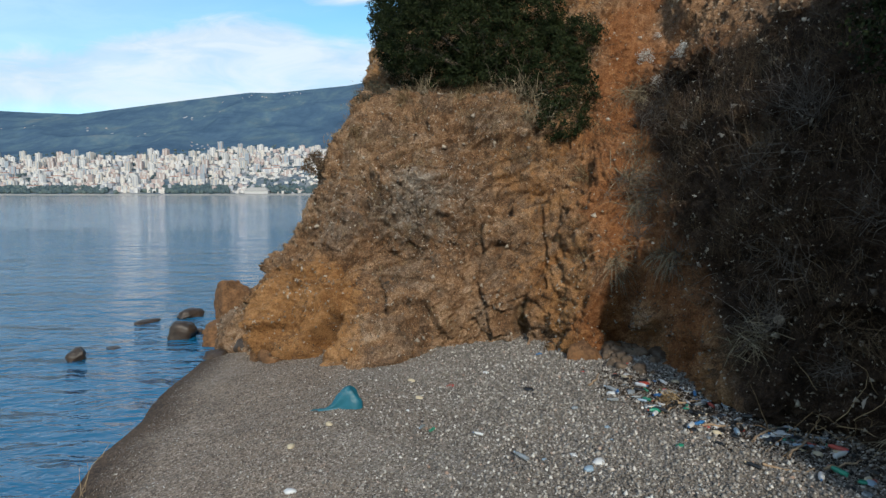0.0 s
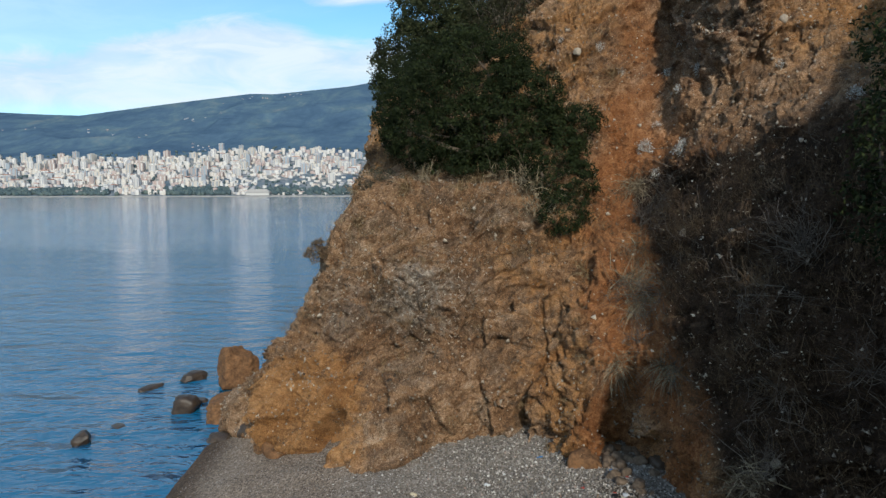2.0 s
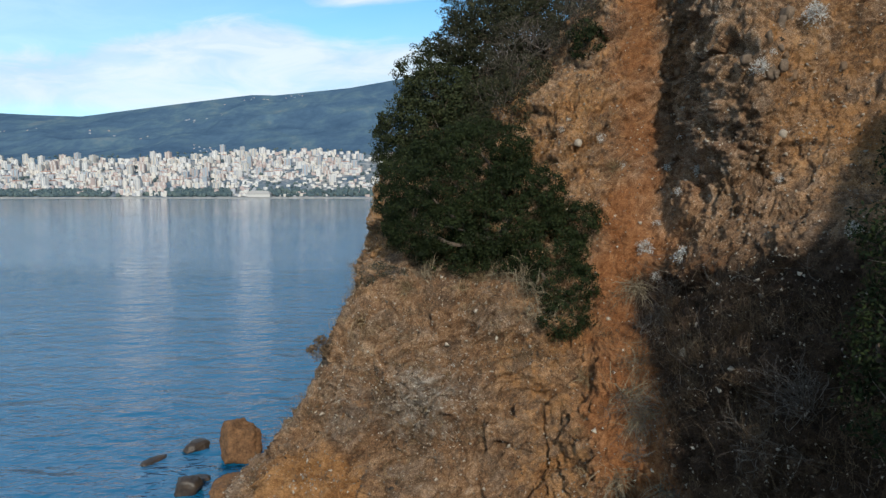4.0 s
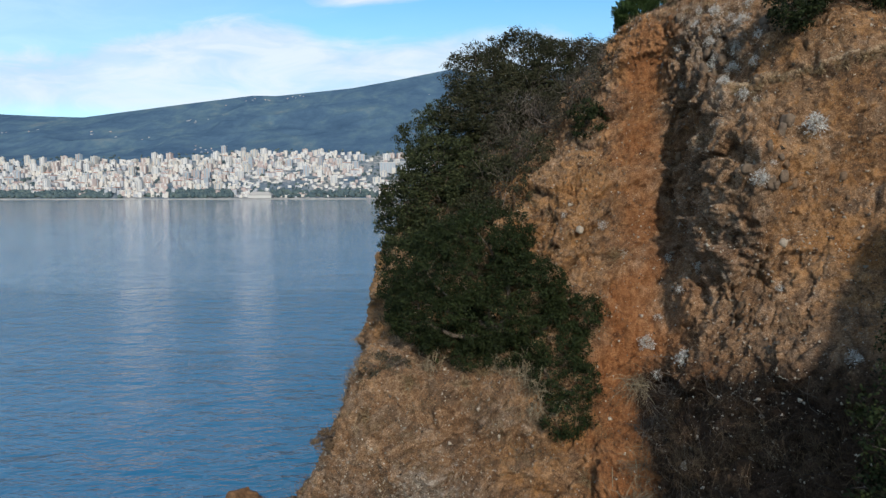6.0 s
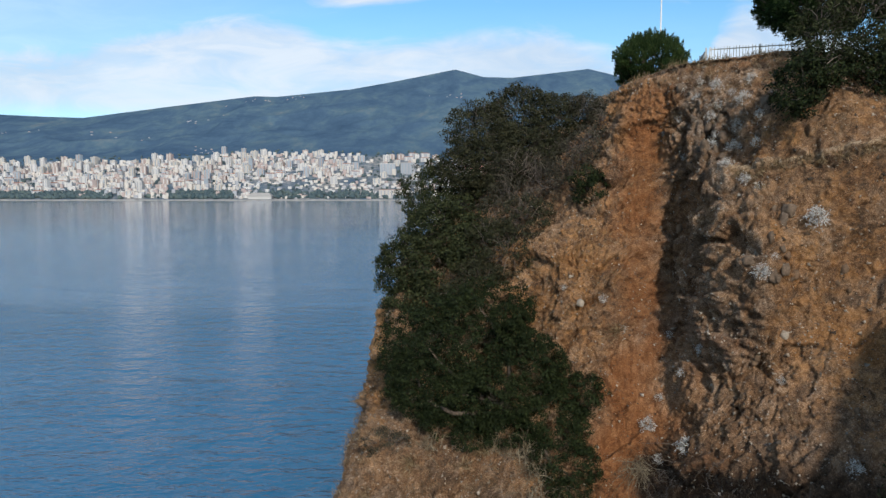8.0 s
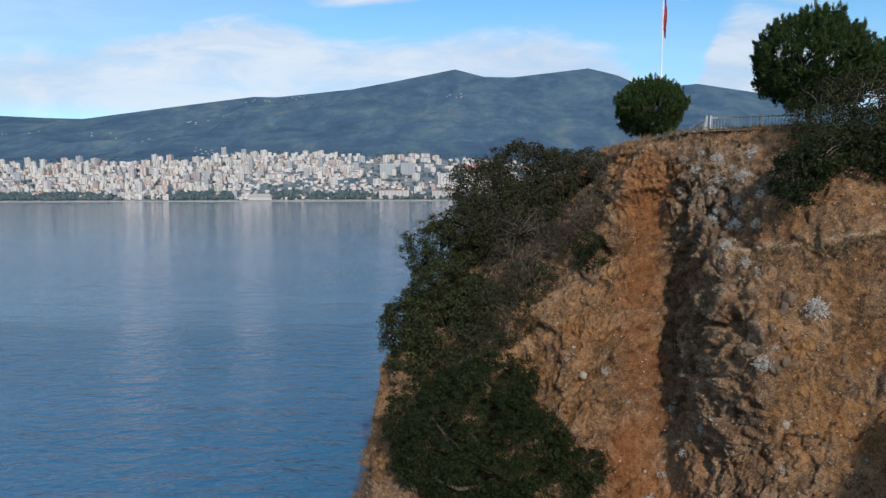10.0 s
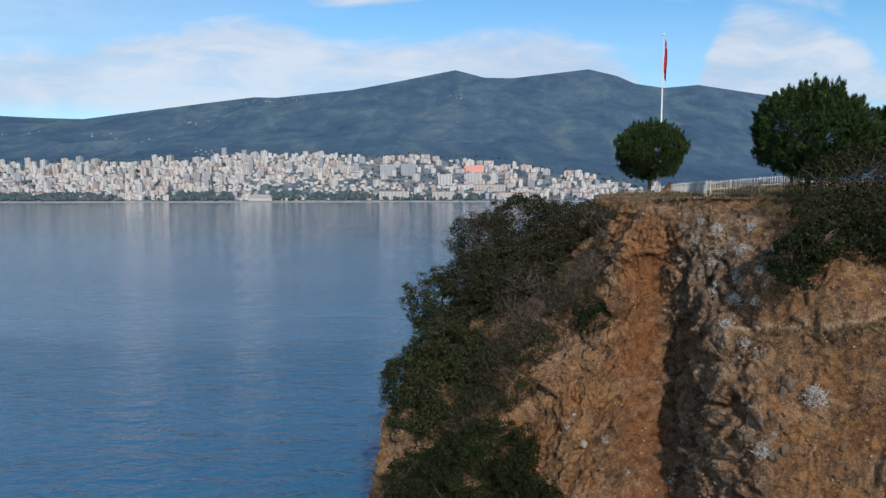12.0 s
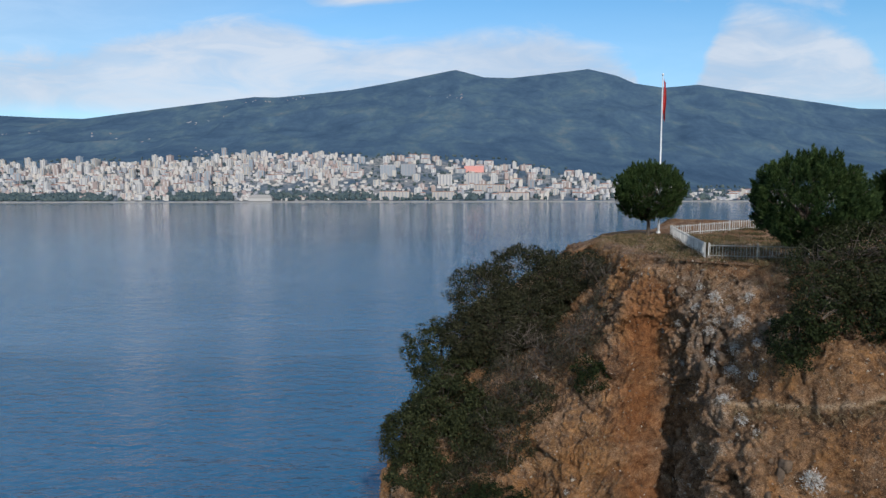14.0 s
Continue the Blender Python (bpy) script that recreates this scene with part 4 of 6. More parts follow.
    # right-hand top: dense scrub under the pines
    shrub("rim_bush", (16.4, 28.4, 27.2),
          [(15.2, 26.8, 28.0, 1.2, 1.0, 1.5), (16.6, 26.6, 28.4, 1.6, 1.2, 1.6), (18.2, 26.8, 28.6, 1.6, 1.3, 1.6), (19.6, 27.4, 28.8, 1.5, 1.3, 1.6), (17.2, 26.0, 27.2, 1.5, 0.9, 1.1), (14.9, 26.3, 26.9, 0.9, 0.8, 1.1)],
          900, 38, 0.42, (0.12, 0.055), LEAF_OLIVE, "grey-green twiggy bushes under the pines", 12, 200, thick=0.06)
    shrub("rim_bush", (18.3, 26.4, 26.2),
          [(17.6, 25.2, 26.5, 1.4, 0.9, 1.1), (19.3, 25.2, 26.9, 1.5, 0.9, 1.3), (16.3, 25.4, 26.2, 0.8, 0.7, 0.7)],
          260, 40, 0.40, (0.14, 0.07), LEAF_DARK, "dark green bush below the cliff rim", 8, 40, thick=0.06)
    shrub("rim_bush", (13.5, 25.8, 25.2),
          [(13.2, 24.9, 25.7, 0.95, 0.75, 1.0), (14.1, 25.0, 26.4, 0.8, 0.7, 0.8), (12.9, 24.6, 24.9, 0.6, 0.55, 0.6)],
          170, 40, 0.34, (0.13, 0.07), LEAF_DARK, "dark green bush clinging to the upper rock", 6, 20, thick=0.05)
    # the broadleaf tree that reaches in from the shore wall
    shrub("wall_tree", (12.2, 14.2, 7.6),
          [(9.5, 12.9, 11.6, 1.2, 1.2, 1.4), (9.9, 13.0, 13.4, 1.4, 1.3, 1.3), (11.6, 12.8, 12.2, 1.8, 1.8, 2.2), (9.4, 12.9, 10.0, 0.9, 1.0, 1.0), (10.6, 12.6, 15.3, 1.7, 1.6, 1.5), (11.2, 12.6, 9.4, 1.5, 1.4, 1.4), (12.6, 12.0, 14.6, 1.8, 1.6, 1.8)],
          1050, 34, 0.40, (0.13, 0.065), LEAF_DARK, "dark green broadleaf tree growing out of the shore wall", 9, 60, "tree", 0.12)
    shrub("round_bush", (-4.9, 26.0, 7.7), [(-5.15, 25.7, 8.1, 0.6, 0.55, 0.45)],
          60, 40, 0.18, (0.10, 0.035), BROWN_BRUSH, "small round brown bush on the rock edge", 4, 40, thick=0.03)
    shrub("ledge_scrub", (-3.0, 27.4, 10.6), [(-2.9, 26.8, 10.9, 0.9, 0.7, 0.6), (-2.2, 26.4, 10.9, 0.5, 0.5, 0.5)],
          90, 30, 0.26, (0.10, 0.04), LEAF_GREY, "low grey-green scrub on the ledge", 5, 60, thick=0.03)


def pine(name, foot, height, spread, seed, label):
    """An umbrella-shaped young pine: bare trunk, forking limbs, upturned tufts of needles."""
    ob = empty(name, foot, label, "tree", "pines on the clifftop")
    r = np.random.default_rng(seed)
    trunk = [limb((0, 0, -0.3), (0.1, 0.05, height * 0.62), 0.16, 0.07, 0.03)]
    V, F = tubes(trunk, 8)
    piece("trunk", mesh_of("trunk", V, F, BARK), ob)
    cz, rz = height * 0.60, height * 0.41
    boughs, tips = [], []
    for k in range(90):
        d = unit(r.normal(size=3))
        d[2] = abs(d[2]) * 1.3 - 0.55
        d = unit(d)
        end = np.array((0, 0, cz)) + d * np.array((spread, spread, rz)) * r.uniform(0.72, 0.98)
        boughs.append(limb((0, 0, height * r.uniform(0.22, 0.5)), end, 0.035, 0.012, 0.08, 4))
        tips.append(end)
    V, F = tubes(boughs, 4)
    tagged(piece("branch_tangle", mesh_of("branch_tangle", V, F, BARK), ob), kind="stuff")
    # upright candles of needles over the shell of the crown, gathered on broad boughs
    n = 900
    d = unit(r.normal(size=(n, 3)))
    bough = unit(r.normal(size=(26, 3)) + np.array((0, 0, 0.25)))
    near = np.max(d @ bough.T, axis=1)
    shell = (0.80 + 0.21 * smooth(0.72, 0.97, near))[:, None] * (1 + 0.10 * vnoise(d * 4.0 + seed, 3)[:, None])
    c = np.array((0, 0, cz)) + d * np.array((spread, spread, rz)) * shell * r.uniform(0.74, 1.0, (n, 1))
    c[:, 2] = np.maximum(c[:, 2], height * 0.22 + 0.3 * r.random(n))
    e = unit(0.55 * d + np.array((0, 0, 1.0)) + 0.22 * r.normal(size=(n, 3)))
    per = 125
    t = r.uniform(0, 1, (n, per, 1)) ** 0.8
    tall = r.uniform(0.38, 0.68, (n, 1, 1)) * (0.7 + 0.5 * np.clip(d[:, 2], 0, 1))[:, None, None]
    ring = unit(np.cross(e[:, None], r.normal(size=(n, per, 3))))
    at = c[:, None] + e[:, None] * (t - 0.35) * tall + ring * (1 - t) * 0.10
    fan = unit(ring * (1.05 - 0.75 * t) + e[:, None] * (0.45 + 0.7 * t))
    P, D = at.reshape(-1, 3), fan.reshape(-1, 3)
    piece("crown", leaf_mesh("crown", P, D + 0.5 * r.normal(size=D.shape), 0.19, 0.030, LEAF_PINE, along_dir=D, lift=0.1), ob, "dense dark green needle crown of upright tufts")
    return ob


def blades(at, lean, length, width, material, name):
    """Curving grass blades: three joints each."""
    n = len(at)
    l = (length * rng.uniform(0.5, 1.25, n))[:, None]
    d = unit(lean + 0.45 * rng.normal(size=(n, 3)))
    side = unit(np.cross(d, rng.normal(size=(n, 3)))) * (width * rng.uniform(0.6, 1.2, n))[:, None]
    droop = np.array((0, 0, -0.28))
    mid, tip = at + d * l * 0.55, at + d * l + droop * l
    v = np.stack([at - side, at + side, mid + side * 0.7, mid - side * 0.7, tip], 1)
    k = (np.arange(n) * 5)[:, None]
    tri = np.concatenate([k + np.array([[0, 1, 2]]), k + np.array([[0, 2, 3]]), k + np.array([[3, 2, 4]])])
    return mesh_of(name, v.reshape(-1, 3), tri, material, shade=False)


def face_samples(weight, n):
    """Random places on the rock face, by a weight for each grid point, with normals."""
    w = weight.ravel().clip(0)
    j = rng.choice(len(w), n, p=w / w.sum())
    return surf.reshape(-1, 3)[j] + rng.normal(size=(n, 3)) * 0.03, surf_n.reshape(-1, 3)[j]


def build_grass():
    sx, sy, sz = surf[..., 0], surf[..., 1], surf[..., 2]
    area = np.linalg.norm(np.cross(np.gradient(surf, axis=1), np.gradient(surf, axis=0)), axis=2)
    seen = (sy < 48) & (sz > 1.0) & (sx < 24) & (sx > -10)
    patch = np.clip(fbm(surf.reshape(-1, 3) * 0.9, 3, 101).reshape(sz.shape) * 2.2 + 0.25, 0, 1)
    upness = np.clip(surf_n[..., 2], 0, 1)
    s_soil = soil.reshape(sz.shape)
    # the ledge and its slope, the shore wall, the upper right slope, the rim
    ledge = smooth(6.5, 9.5, sz) * smooth(13.5, 11.5, sz) * (sx < 7)
    wall = smooth(6.8, 8.0, sx) * smooth(2, 4, sz) * smooth(13, 10, sz)
    slope = smooth(10.5, 13, sx) * smooth(13, 15, sz) * smooth(28, 26, sz) * 0.55
    rim = smooth(25.5, 27.5, sz) * 1.5
    knob = 0.45 * (sz < 9) * (sx < 5)
    midface = 0.30 * smooth(13, 15, sz) * (sx < 9)

    def tufts(weight, n, per, length, width, material, name, label, spread=0.12):
        c, nn = face_samples(weight * area * seen, n)
        at = np.repeat(c, per, 0) + rng.normal(size=(n * per, 3)) * spread * np.array((1, 1, 0.4))
        lean = np.repeat(0.45 * nn + np.array((0, 0, 0.8)) + 0.3 * rng.normal(size=(n, 3)), per, 0)
        tagged(new(name, blades(at, lean, length, width, material, name)), label, "grass", kind="stuff")

    tufts((ledge * 0.7 + rim + slope * 0.5 + midface + knob) * patch * (1 - 0.7 * s_soil), 2000, 14, 0.42, 0.007, STRAW, "dry_grass", "straw-coloured dry grass tufts on the rock")
    tufts((wall * 1.2 + slope + 1.1 * ledge + 0.4 * midface + knob) * patch, 4200, 14, 0.42, 0.006, BROWN_BRUSH, "dead_brush", "brown dead brush and stalks on the rock", 0.2)
    tufts(wall * (0.3 + patch), 1500, 22, 0.85, 0.0055, BROWN_BRUSH, "shore_wall_brush", "dark dry brush hanging on the shore wall", 0.3)
    # short olive grass on the level clifftop
    tufts(smooth(27.5, 27.95, sz) * (sx > 11.0) * (upness > 0.8) * (0.3 + patch), 2600, 14, 0.20, 0.010, TURF, "clifftop_grass", "short olive-brown grass on the level clifftop", 0.16)
    # thin bare twigs thrown over the shore wall
    c, nn = face_samples(wall * area * seen, 420)
    paths = []
    for p, q in zip(c, nn):
        paths.append(limb(p, p + unit(q * 0.9 + np.array((-0.1, -0.1, 0.45)) + 0.7 * rng.normal(size=3)) * rng.uniform(0.6, 1.7), 0.013, 0.004, 0.16, 5))
    V, F = tubes(paths, 3)
    tagged(new("bare_twigs", mesh_of("bare_twigs", V, F, TWIG)), "bare tangled twigs on the shore wall", "twigs", kind="stuff")


def grass_tuft(x, z, n, length, label, hang=0.0, width=0.012, group="grass tufts on the cliff"):
    p, q = on_cliff(x, z)
    ob = empty("grass_tuft", p, label, "grass tuft", group)
    at = rng.normal(size=(n, 3)) * (0.10 + 0.14 * (length > 0.85))
    lean = np.tile(np.array((q.x * 0.5, q.y * 0.5, 0.75 - 1.3 * hang)), (n, 1)) + 0.42 * rng.normal(size=(n, 3)) * (1 - 0.5 * hang)
    tagged(piece("blade_clump", blades(at, lean, length, width, PALE_STRAW if length > 0.85 else STRAW, "blade_clump"), ob), kind="stuff")
    return ob


def bare_shrub(x, z, size, n, lean, label):
    """A leafless shrub: stems that fork twice, in a loose fan."""
    p, q = on_cliff(x, z)
    ob = empty("bare_shrub", p, label, "shrub", "bare shrubs on the shore wall")
    stems, forks = [], []
    for k in range(n):
        d = unit(np.array((q.x, q.y, q.z)) * 0.55 + np.array(lean) + 0.55 * rng.normal(size=3))
        a = rng.normal(size=3) * 0.12
        b = a + d * size * rng.uniform(0.5, 1.0)
        stems.append(limb(a, b, 0.010, 0.004, 0.22, 6))
        for j in range(5):
            c = a + (b - a) * rng.uniform(0.3, 0.95)
            e = unit(d + 0.6 * rng.normal(size=3))
            forks.append(limb(c, c + e * size * rng.uniform(0.2, 0.5), 0.008, 0.003, 0.12, 4))
    V, F = tubes(stems, 4)
    tagged(piece("stem_fan", mesh_of("stem_fan", V, F, ASH_TWIG), ob), kind="stuff")
    V, F = tubes(forks, 3)
    tagged(piece("twig_tangle", mesh_of("twig_tangle", V, F, ASH_TWIG), ob), kind="stuff")
    return ob


def pale_shrub(x, z, size):
    p, q = on_cliff(x, z)
    ob = empty("pale_shrub", p + q * 0.1, "small whitish-grey cushion shrub on the rock", "shrub", "pale cushion shrubs")
    n = int(520 * size / 0.4)
    d = unit(rng.normal(size=(n, 3)) + np.array(q) * 0.6)
    P = d * size * rng.uniform(0.25, 0.75, (n, 1)) * (1 + 0.4 * vnoise(d * 2.5 + x, 3)[:, None])
    cushion = piece("leaf_cushion", leaf_mesh("leaf_cushion", P, d, size * 0.15, size * 0.07, PALE_TWIG, along_dir=d + 0.5 * rng.normal(size=d.shape)), ob)
    tagged(cushion, kind="stuff")
    return ob


build_shrubs()
pine("small_pine", (15.0, 48.0, 28.05), 5.25, 2.75, 5, "young round-topped pine at the end of the fence")
pine("large_pine", (16.25, 29.6, 27.6), 5.25, 2.6, 9, "dense dark pine on the clifftop beside the fence")
pine("large_pine", (21.9, 29.9, 27.6), 5.2, 2.2, 15, "dense dark pine on the clifftop")
build_grass()
for x, z, n, l, h in [(6.5, 7.2, 260, 1.35, 0.05), (6.7, 6.5, 260, 1.1, 0.75), (7.6, 10.7, 320, 1.5, 0.8), (5.7, 4.6, 200, 1.1, 0.75), (7.1, 5.0, 200, 1.0, 0.75), (7.6, 3.4, 160, 0.9, 0.6), (9.2, 2.2, 180, 1.1, 0.75), (7.0, 8.3, 160, 0.9, 0.5),
                     
                      (-1.6, 10.6, 110, 0.8, 0.1), (3.0, 10.8, 200, 1.3, 0.0), (2.2, 11.0, 150, 1.0, 0.0), (3.5, 10.4, 160, 1.1, 0.05), (3.9, 9.8, 120, 0.9, 0.1), (1.4, 10.9, 130, 0.8, 0.0), (-2.6, 10.2, 140, 1.1, 0.0), (3.2, 9.6, 110, 0.9, 0.1), (-0.8, 10.9, 120, 0.9, 0.0), (0.6, 10.6, 90, 0.7, 0.1),
                      (6.2, 15.0, 100, 0.8, 0.2), (7.4, 15.6, 90, 0.8, 0.2), (-3.6, 9.2, 80, 0.7, 0.1), (5.2, 7.6, 70, 0.7, 0.3)]:
    grass_tuft(x, z, n, l, "hanging straw-coloured grass tuft on the cliff" if h > 0.4 else "upright straw-coloured grass tuft on the cliff", h)
for k in range(22):
    u = (k + rng.uniform(-0.4, 0.4)) / 22
    grass_tuft(11.5 + 7.0 * u, 22.35 + 1.75 * u + rng.normal() * 0.05, 70, 0.34, "pale dry grass along a ledge in the slope", 0.1, 0.014, "dry grass along the ledge")
for x, z, size, n, lean in [(7.5, 7.1, 2.0, 34, (-0.3, -0.2, 0.1)), (8.3, 7.6, 1.8, 30, (0.5, -0.2, 0.3)), (8.7, 5.4, 1.5, 26, (-0.2, -0.1, 0.5)), (7.4, 9.4, 1.3, 22, (0.2, -0.2, 0.4)),
                            (9.4, 8.8, 1.7, 28, (-0.1, -0.2, 0.7)), (8.5, 10.5, 1.3, 24, (0.1, -0.1, 0.7)), (7.7, 3.6, 1.1, 18, (-0.3, -0.2, 0.4)), (9.8, 6.4, 1.6, 26, (-0.2, -0.2, 0.6)),
                            (10.3, 10.2, 1.5, 26, (-0.1, -0.2, 0.8)), (10.2, 4.4, 1.5, 24, (-0.3, -0.2, 0.4)), (6.6, 5.4, 1.0, 18, (-0.2, -0.2, 0.3)), (9.0, 3.0, 1.1, 18, (-0.4, -0.2, 0.2)), (7.2, 4.9, 1.0, 16, (0.1, -0.3, 0.3)), (9.4, 11.4, 1.2, 20, (0, -0.1, 0.8))]:
    bare_shrub(x, z, size, n, lean, "leafless grey-brown shrub with tangled twigs on the shaded wall")
for x, z, s in [(13.1, 20.75, 0.55), (11.0, 18.9, 0.45), (11.5, 19.3, 0.22), (10.6, 18.2, 0.25), (10.2, 15.4, 0.36), (12.1, 13.3, 0.36), (9.0, 12.05, 0.5), (8.1, 12.3, 0.45),
                (8.3, 11.2, 0.3), (11.3, 23.7, 0.4), (11.0, 22.7, 0.4), (12.6, 25.6, 0.45), (12.0, 26.4, 0.42), (11.6, 25.0, 0.36), (13.2, 26.6, 0.35), (12.3, 24.4, 0.4),
                (11.7, 26.9, 0.3), (11.2, 21.2, 0.26), (9.6, 15.6, 0.28), (9.3, 14.6, 0.25), (8.6, 13.2, 0.25), (11.8, 15.0, 0.24), (5.0, 22.6, 0.4), (4.6, 21.0, 0.3),
                (8.0, 24.6, 0.3), (5.3, 17.4, 0.22), (7.0, 16.9, 0.28), (7.6, 15.7, 0.25), (10.4, 24.4, 0.3), (12.9, 24.9, 0.34), (11.9, 25.6, 0.3), (12.4, 26.0, 0.26), (11.3, 25.9, 0.34), (11.1, 26.4, 0.3), (11.5, 24.3, 0.28), (12.0, 23.4, 0.42), (12.5, 23.7, 0.3), (11.6, 22.2, 0.36), (10.9, 23.4, 0.24), (10.8, 25.2, 0.22), (13.5, 25.8, 0.25), (11.9, 21.9, 0.24), (10.4, 17.0, 0.2), (0.2, 8.0, 0.14)]:
    pale_shrub(x, z, s)
# ---- rocks, pebbles and litter ----
SEA_ROCK = simple_mat("sea_rock", (0.010, 0.008, 0.006), (0.062, 0.040, 0.026), 2.5, 0.5, spec=0.5, bump=0.9, fine=14)
OCHRE_ROCK = simple_mat("ochre_rock", (0.036, 0.018, 0.009), (0.21, 0.108, 0.050), 2.6, 0.9, bump=1.0, fine=10)
PALE_ROCK = simple_mat("pale_rock", (0.16, 0.125, 0.09), (0.40, 0.345, 0.28), 2.5, 0.9, bump=0.7, fine=14)
FRAGMENT = simple_mat("rock_fragments", (0.05, 0.036, 0.026), (0.42, 0.36, 0.29), 1.0, 0.92, island=True, bump=0.5, fine=25)

PALE_CHIP = simple_mat("pale_stone_chips", (0.24, 0.20, 0.16), (0.62, 0.57, 0.50), 2.5, 0.9, island=True)
CRAG_GREY = simple_mat("rib_rock", (0.045, 0.031, 0.021), (0.19, 0.138, 0.098), 3.0, 0.92, bump=0.9, fine=16)
CRAG_BROWN = simple_mat("slope_rock", (0.050, 0.030, 0.018), (0.22, 0.145, 0.090), 3.0, 0.92, bump=0.9, fine=16)


def ball(sub):
    bm = bmesh.new()
    bmesh.ops.create_icosphere(bm, subdivisions=sub, radius=1.0)
    v = np.array([x.co[:] for x in bm.verts])
    bm.verts.index_update()
    f = np.array([[y.index for y in x.verts] for x in bm.faces])
    bm.free()
    return v, f


BALL5, BALL1, BALL2, BALL4, BALL3 = ball(5), ball(1), ball(2), ball(4), ball(3)


def rock(name, at, size, material, seed, label, category="rock", group="", turn=0.0, facet=0.35, square_up=0.45):
    """A weathered boulder: a ball cut by cell facets and roughened."""
    v, f = BALL5 if max(size) > 0.8 else BALL4 if max(size) > 0.4 else BALL3
    cut = np.random.default_rng(seed)
    r = np.full(len(v), 1.12)
    for k in range(int(11 + 8 * facet)):
        n = unit(cut.normal(size=3))
        r = np.minimum(r, cut.uniform(0.66, 0.98) / np.maximum(v @ n, 0.05))
    r = r * (1 + 0.16 * fbm(v * 1.6 + seed, 4, seed)) + 0.09 * fbm(v * 4, 4, seed + 9, ridged=True)
    square = v / np.abs(v).max(1, keepdims=True)
    p = ((1 - square_up) * v + square_up * square * 0.85) * r[:, None] * np.array(size)
    ob = new(name, mesh_of(name, p, f, material, shade=max(size) > 0.4))
    ob.matrix_basis = pose(*at, 0, 0, turn)
    return tagged(ob, label, category, group)


rock("shore_pillar", (-11.3, 33.0, 0.95), (1.15, 0.85, 1.35), OCHRE_ROCK, 3, "upright ochre boulder standing at the sea edge", "rock", turn=20, facet=0.9, square_up=0.25)
rock("sea_boulder", (-10.2, 28.4, 0.35), (1.15, 0.85, 0.85), OCHRE_ROCK, 4, "ochre boulder at the foot of an upright rock", "rock", "boulders at the sea edge", 10)
rock("sea_boulder", (-7.9, 25.6, 0.5), (0.8, 0.6, 0.5), SEA_ROCK, 14, "dark wet boulder at the foot of the cliff", "rock", "boulders at the sea edge", 60)
for k, (x, y, s, lab) in enumerate([(-12.6, 29.3, (0.68, 0.6, 0.62), "brown half-wet rock in the shallows"), (-14.3, 34.4, (0.70, 0.6, 0.36), "low dark rock in the shallows"),
                                    (-15.9, 32.8, (0.72, 0.35, 0.16), "flat dark rock just above the water"), (-15.4, 25.6, (0.42, 0.4, 0.36), "single dark rock in the water"),
                                    (-14.8, 27.4, (0.40, 0.25, 0.08), "flat rock barely above the water"), (-9.6, 25.7, (0.55, 0.45, 0.28), "dark wet stone at the waterline"),
                                    (-12.6, 30.6, (0.5, 0.4, 0.14), "low wet rock in the shallows"), (-10.9, 29.6, (0.6, 0.5, 0.2), "low wet rock beside the boulders")]):
    rock("sea_rock", (x, y, s[2] * 0.35 - 0.05), s, SEA_ROCK, 20 + k, lab, "rock", "rocks in the shallows", 35 * k)
for k, (x, y, z, s) in enumerate([(-2.8, 21.5, 1.15, (0.75, 0.6, 0.55)), (-1.9, 21.9, 1.2, (0.45, 0.4, 0.35)), (-3.7, 22.1, 1.05, (0.5, 0.4, 0.3)), (-6.4, 23.0, 0.8, (0.7, 0.5, 0.35)),
                                  (4.5, 20.0, 1.5, (0.6, 0.5, 0.6)), (5.6, 20.9, 1.6, (0.5, 0.45, 0.4)), (-5.3, 22.8, 0.85, (0.45, 0.35, 0.25)), (7.0, 19.6, 1.7, (0.45, 0.4, 0.4)), (7.3, 18.3, 1.6, (0.4, 0.35, 0.3))]):
    rock("foot_boulder", (x, y, z), s, OCHRE_ROCK if x < 6 else SEA_ROCK, 50 + k, "ochre boulder at the foot of the cliff" if x < 6 else "dark stone at the foot of the shore wall", "rock", "boulders at the cliff foot", 40 * k, facet=0.9, square_up=0.12)
heap = random.Random(5)
for k in range(30):
    x, y = heap.uniform(5.2, 6.5), heap.uniform(17.2, 20.8)
    s = heap.uniform(0.09, 0.26)
    rock("rubble_stone", (x, y, float(beach_z(np.array([x]), np.array([y]))[0]) + s * 0.25), (s, s * heap.uniform(0.7, 1.0), s * heap.uniform(0.6, 0.9)), CRAG_GREY, 300 + k,
         "grey-brown rubble stone at the foot of the shaded wall", "rock", "rubble at the wall foot", heap.uniform(0, 360), facet=0.8, square_up=0.3)
for x, z, s, mat, lab in [(8.0, 9.1, (0.17, 0.14, 0.18), PALE_ROCK, "pale rounded stone stuck in the red earth"), (5.9, 16.8, (0.20, 0.15, 0.22), PALE_ROCK, "pale block in the brown slope"),
                          (12.0, 16.6, (0.2, 0.15, 0.18), PALE_ROCK, "pale stone in the slope"), (8.1, 3.9, (0.13, 0.11, 0.12), PALE_ROCK, "grey stone in the shore wall")]:
    p, q = on_cliff(x, z)
    rock("cliff_stone", p + q * 0.05, s, mat, int(x * 7 + z), lab, "rock", "stones in the cliff", facet=0.9, square_up=0.1)


